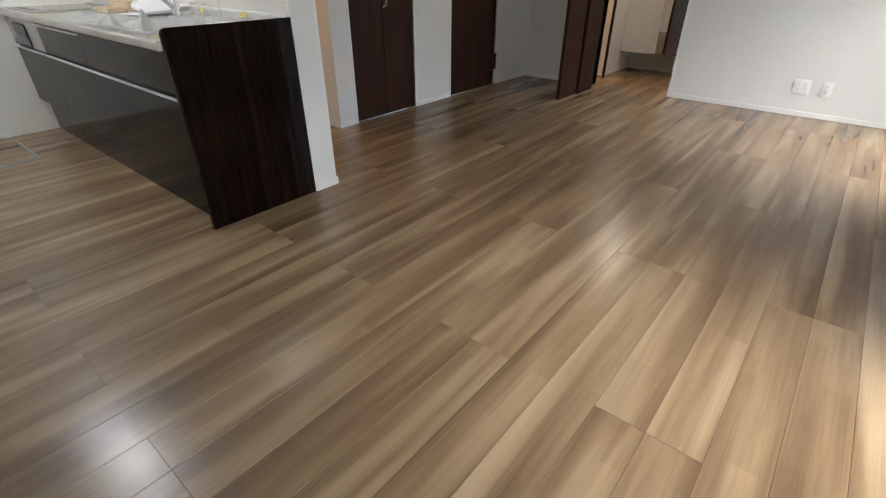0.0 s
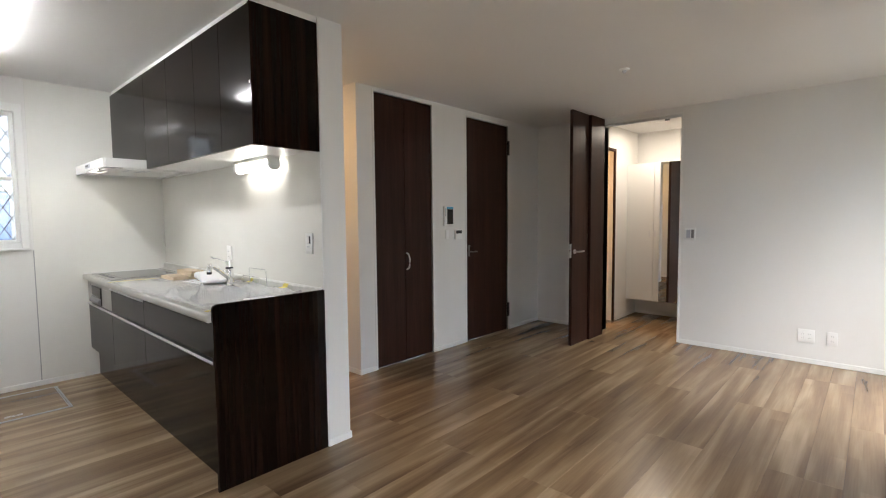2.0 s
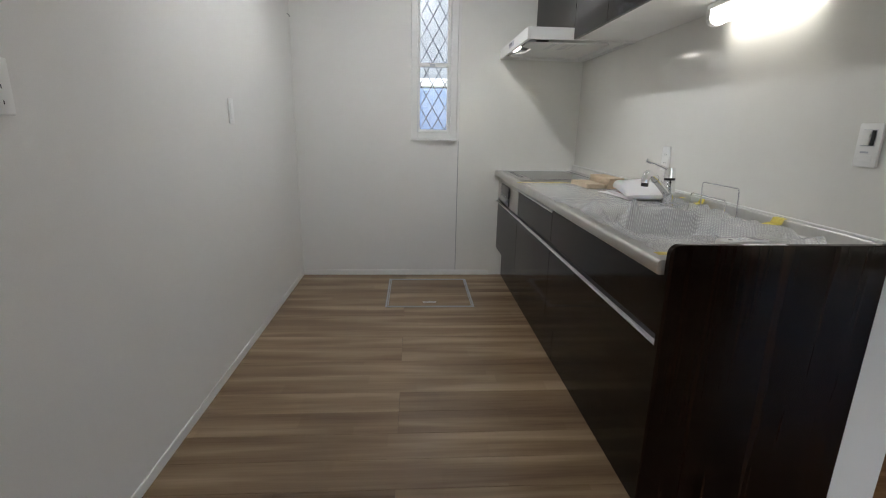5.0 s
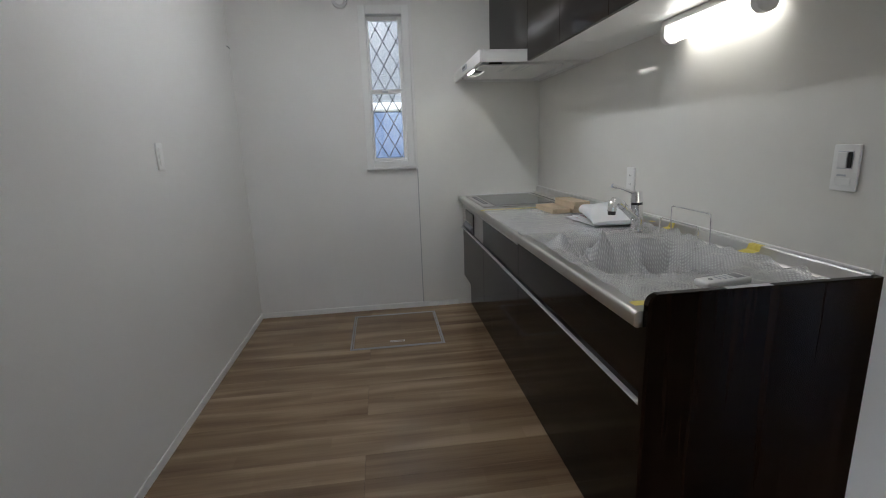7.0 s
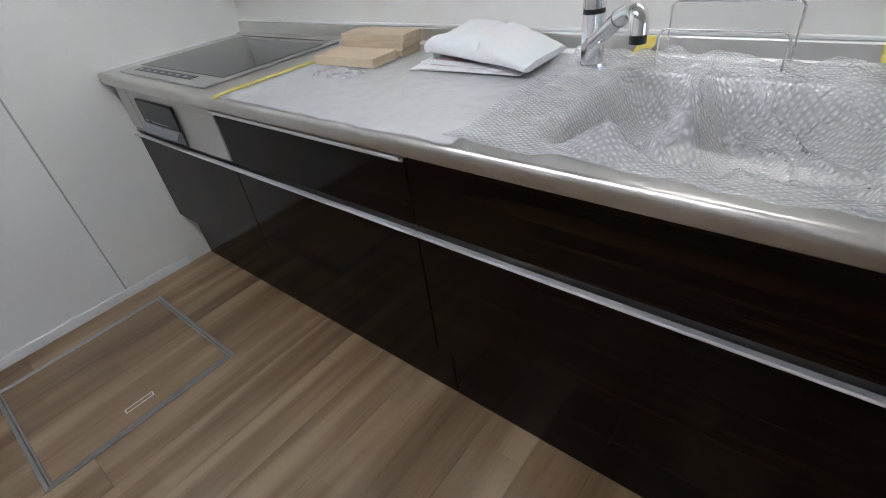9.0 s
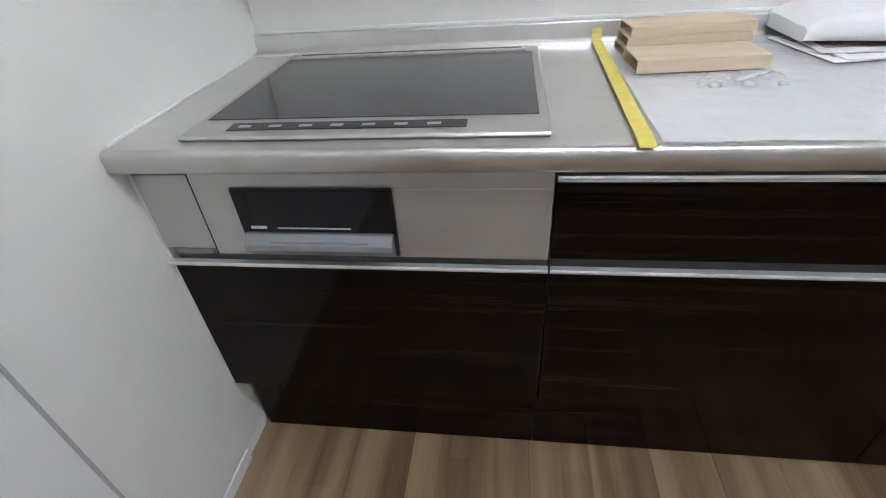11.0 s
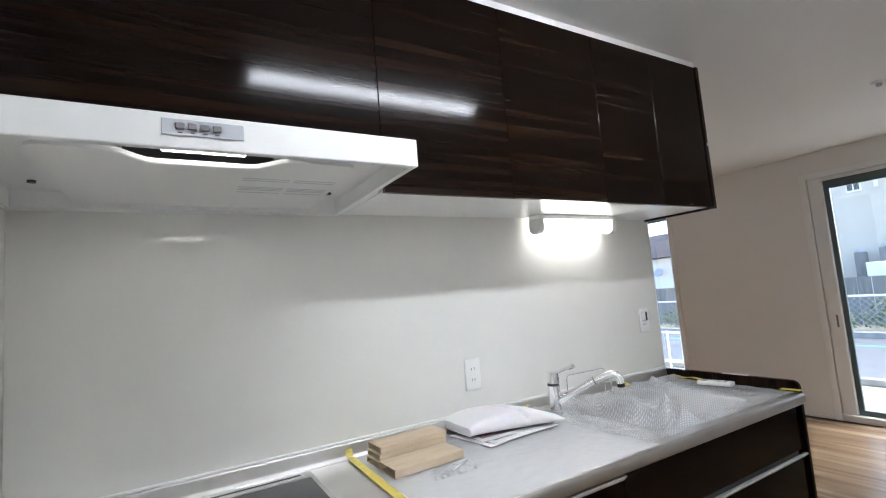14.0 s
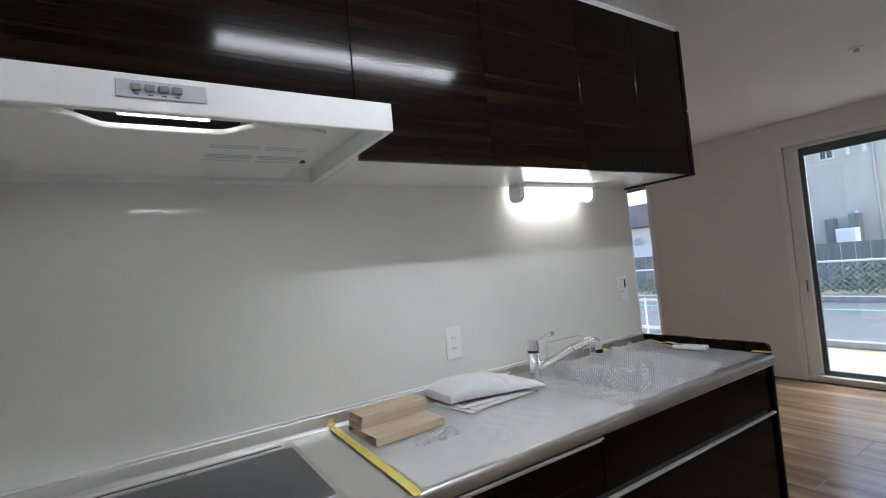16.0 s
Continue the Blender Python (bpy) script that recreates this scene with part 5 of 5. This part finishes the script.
def shrub(at, w, h, n, seed):
    rnd = random.Random(seed)
    root = thing("shrub", at, "loose green roadside shrub behind the fence", "shrub", "roadside shrubs")
    bm = bmesh.new()
    for k in range(7):
        a = rnd.uniform(0, math.tau)
        cyl(bm, at, (at[0] + math.cos(a) * w * 0.4, at[1] + math.sin(a) * w * 0.25, at[2] + h * rnd.uniform(0.5, 0.9)), 0.015, 0.005, 6)
    part("stems", bm, FENCE_GREY, root)
    bm = bmesh.new()
    for k in range(n):
        a, rr, z = rnd.uniform(0, math.tau), math.sqrt(rnd.random()), rnd.random()
        lump = 1 - 0.35 * abs(noise.noise((a * 1.5, z * 3, seed)))
        c = Vector((at[0] + math.cos(a) * rr * w * 0.5 * lump, at[1] + math.sin(a) * rr * w * 0.3, at[2] + 0.05 + h * z * (1 - 0.5 * rr * rr) * lump))
        q = Euler((rnd.uniform(-1, 1), rnd.uniform(-1, 1), rnd.uniform(0, 6))).to_matrix()
        s = rnd.uniform(0.04, 0.09)
        v = [bm.verts.new(c + q @ Vector(p) * s) for p in ((-1, 0, 0), (0, -0.4, 0.1), (1, 0, 0), (0, 0.4, 0.1))]
        bm.faces.new(v)
    part("foliage", bm, LEAF, root)


for k in range(11):
    shrub((-4.5 + k * 1.5, -16.1 - 0.3 * (k % 2), G0), 1.6, 0.7 + 0.2 * ((k * 7) % 3), 420, k)

bf = thing("board_fence", (4, -17.6, G0), "grey upright board fence before the house", "fence")
for k in range(60):
    part("board", B(-5 + k * 0.34, -5 + k * 0.34 + 0.32, -17.63, -17.6, G0, G0 + 1.38), FENCE_GREY, bf)


def house(name, x0, x1, y0, y1, h, wall_mat, label, windows, roof_pitch=1.5):
    root = thing(name, ((x0 + x1) / 2, (y0 + y1) / 2, G0), label, "house")
    part("wall", B(x0, x1, y0, y1, G0, G0 + h), wall_mat, root)
    o = 0.5
    zt = G0 + h
    bm = bmesh.new()
    xm = (x0 + x1) / 2
    v = [bm.verts.new(p) for p in ((x0 - o, y0 - o, zt), (x1 + o, y0 - o, zt), (x1 + o, y1 + o, zt), (x0 - o, y1 + o, zt), (xm - 1, (y0 + y1) / 2, zt + roof_pitch), (xm + 1, (y0 + y1) / 2, zt + roof_pitch))]
    for f in ((0, 1, 5, 4), (1, 2, 5), (2, 3, 4, 5), (3, 0, 4), (0, 3, 2, 1)):
        bm.faces.new([v[i] for i in f])
    roof = part("roof", bm, ROOF_TILE, root, "dark slate roof")
    rows = 9
    ym = (y0 + y1) / 2
    for k in range(rows):
        s0, s1 = k / rows, (k + 0.9) / rows
        ya, yb = y1 + o + (ym - y1 - o) * s0, y1 + o + (ym - y1 - o) * s1
        za, zb = zt + roof_pitch * s0, zt + roof_pitch * s1
        xa = (x0 - o) + (xm - 1 - x0 + o) * s1
        xb = (x1 + o) + (xm + 1 - x1 - o) * s1
        bm = bmesh.new()
        bm.faces.new([bm.verts.new(p) for p in ((xa, ya, za + 0.06), (xb, ya, za + 0.06), (xb, yb, zb + 0.03), (xa, yb, zb + 0.03))])
        bmesh.ops.solidify(bm, geom=bm.faces[:], thickness=0.03)
        part("tile_course", bm, ROOF_TILE, roof)
    for (a, b, c, d) in windows:
        w = part("window", B(a, b, y1 - 0.02, y1 + 0.04, c, d), TRIM, root, "white-framed window")
        m = (a + b) / 2
        for p, q in ((a + 0.04, m - 0.02), (m + 0.02, b - 0.04)):
            if q - p > 0.05:
                part("pane", B(p, q, y1 + 0.041, y1 + 0.05, c + 0.05, d - 0.05), BLACK_GLASS, w)
    part("drain_pipe", cyl(bmesh.new(), (x0 + 0.35, y1 + 0.06, G0), (x0 + 0.35, y1 + 0.06, zt), 0.04, n=10), GALV, root)
    return root


house("cream_house", 3.1, 9.0, -29, -20, 6.6, RENDER_WALL, "two-storey cream rendered house across the road", [(4.45, 4.85, 3.7, 4.7), (4.02, 4.12, 3.75, 4.65), (3.6, 3.7, 3.75, 4.65), (6.2, 7.6, 3.5, 4.7), (6.0, 7.8, 0.4, 2.0)])
for x, hh in ((4.62, 1.70), (3.98, 1.80)):
    wh = thing("water_heater", (x, -19.6, G0), "tall grey outdoor water heater tank", "water heater", "water heaters")
    part("tank", cyl(bmesh.new(), (x, -19.6, G0 + 0.2), (x, -19.6, hh), 0.17, n=18), FENCE_GREY, wh, "", True)
    part("cap", cyl(bmesh.new(), (x, -19.6, hh), (x, -19.6, hh + 0.10), 0.13, 0.08, 18), GALV, wh, "", True)
    part("foot", B(x - 0.2, x + 0.2, -19.8, -19.4, G0, G0 + 0.2), CONCRETE, wh)
su = thing("storage_box", (4.1, -19.2, G0), "white outdoor cabinet beside the house", "cabinet")
part("case", B(3.82, 4.32, -19.35, -18.9, G0, 1.36, 0.02), TRIM, su)
part("door", B(3.85, 4.29, -18.898, -18.885, G0 + 0.1, 1.30, 0.004), TRIM, su)
house("white_house", 9.8, 19, -28, -20, 2.67, TRIM, "white single-storey house with slate roof", [(11.3, 12.6, 0.1, 0.55), (14, 16, 0.6, 1.8)], 1.5)
sc2 = thing("satellite_dish", (12.0, -19.8, G0 + 2.0), "small round satellite dish on the house wall", "satellite dish")
part("dish", cyl(bmesh.new(), (12.0, -19.78, 1.62), (12.0, -19.74, 1.65), 0.2, 0.22, 18), PALE_GREY, sc2, "", True)
part("arm", cyl(bmesh.new(), (12.0, -19.995, 1.5), (12.0, -19.79, 1.61), 0.02), GALV, sc2)
wf = thing("white_fence", (6.5, -9.0, G0), "low white garden fence by the road", "fence")
for k in range(22):
    part("picket", B(3.2 + k * 0.3, 3.2 + k * 0.3 + 0.03, -9.0, -8.97, G0, G0 + 0.75), TRIM, wf)
for z in (0.15, 0.7):
    part("rail", B(3.2, 9.6, -8.968, -8.94, G0 + z, G0 + z + 0.04), TRIM, wf)

# neighbour behind the kitchen window
NEIGH = material("pale_render_neighbour", (0.30, 0.31, 0.31), 0.85)
shade(NEIGH, ramp(NEIGH, noise_at(NEIGH, (1, 1, 1), 2, 5), [(0.3, (0.27, 0.28, 0.28)), (0.7, (0.33, 0.34, 0.34))]))
nb = thing("neighbour_house", (-1, 6, G0), "pale grey neighbouring house close behind", "house")
part("wall", B(-7, 6, 4.2, 9, G0, G0 + 6), NEIGH, nb)
part("roof", B(-7.4, 6.4, 3.8, 9.4, G0 + 6.001, G0 + 6.2), ROOF_TILE, nb)
TANK_BLUE = material("pale_blue_tub", (0.20, 0.27, 0.42), 0.6)
shade(TANK_BLUE, ramp(TANK_BLUE, noise_at(TANK_BLUE, (1, 1, 1), 5), [(0.3, (0.17, 0.24, 0.38)), (0.7, (0.23, 0.30, 0.45))]))
structure("wall_block", B(-6, 5, 2.1, 2.6, G0, 1.10), CONCRETE, "grey concrete block wall behind the house", "wall")
bt = thing("blue_container", (-1.08, 2.35, 1.10), "pale blue plastic storage container with a white lid", "container")
part("tub", B(-1.27, -0.86, 2.15, 2.55, 1.101, 1.64, 0.03, steps=2), TANK_BLUE, bt)
part("lid", B(-1.29, -0.84, 2.13, 2.57, 1.6405, 1.74, 0.025, steps=2), TRIM, bt, "white lid")

wr = thing("wire_end", (WEST + 0.01, -0.06, 1.93), "short dark wire end sticking out of the wall corner", "cable")
part("wire", tube(bmesh.new(), [(WEST + 0.0005, -0.055, 1.945), (WEST + 0.012, -0.06, 1.94), (WEST + 0.022, -0.07, 1.925)], 0.003, 8), GREY, wr)
# ---- floor planks, laid along x in pairs of strips ----
STRIP = 0.1515
plank_meshes = {}


def plank(x0, x1, y1, w):
    key = (round(x1 - x0, 3), round(w, 4))
    if key not in plank_meshes:
        g = 0.0004
        plank_meshes[key] = mesh_of("plank", B(g, key[0] - g, -key[1] + g, -g, -0.0055, 0.0, 0.0007), FLOOR_WOOD)
    ob = new("plank", plank_meshes[key])
    ob.parent = floor
    ob.location = (x0, y1, 0)


first = -1.19 + 4 * 0.303      # a board edge north of the room
k = 0
while True:
    y = first - k * 0.303
    if y - 0.303 < SOUTH - 0.05:
        break
    joint = -1.345 + (0.0 if k % 2 == 0 else 0.909)
    lo, hi = WEST - 0.02, (1.0 if y - 0.303 > LIVING_N else 5.05)
    cuts = [lo] + [c for c in (joint + 1.818 * q for q in range(-3, 6)) if lo + 0.05 < c < hi - 0.05] + [hi]
    for a, b in zip(cuts, cuts[1:]):
        for s in range(2):
            ya = y - s * STRIP
            if ya <= 0.16:
                plank(a, b, ya, STRIP)
    k += 1
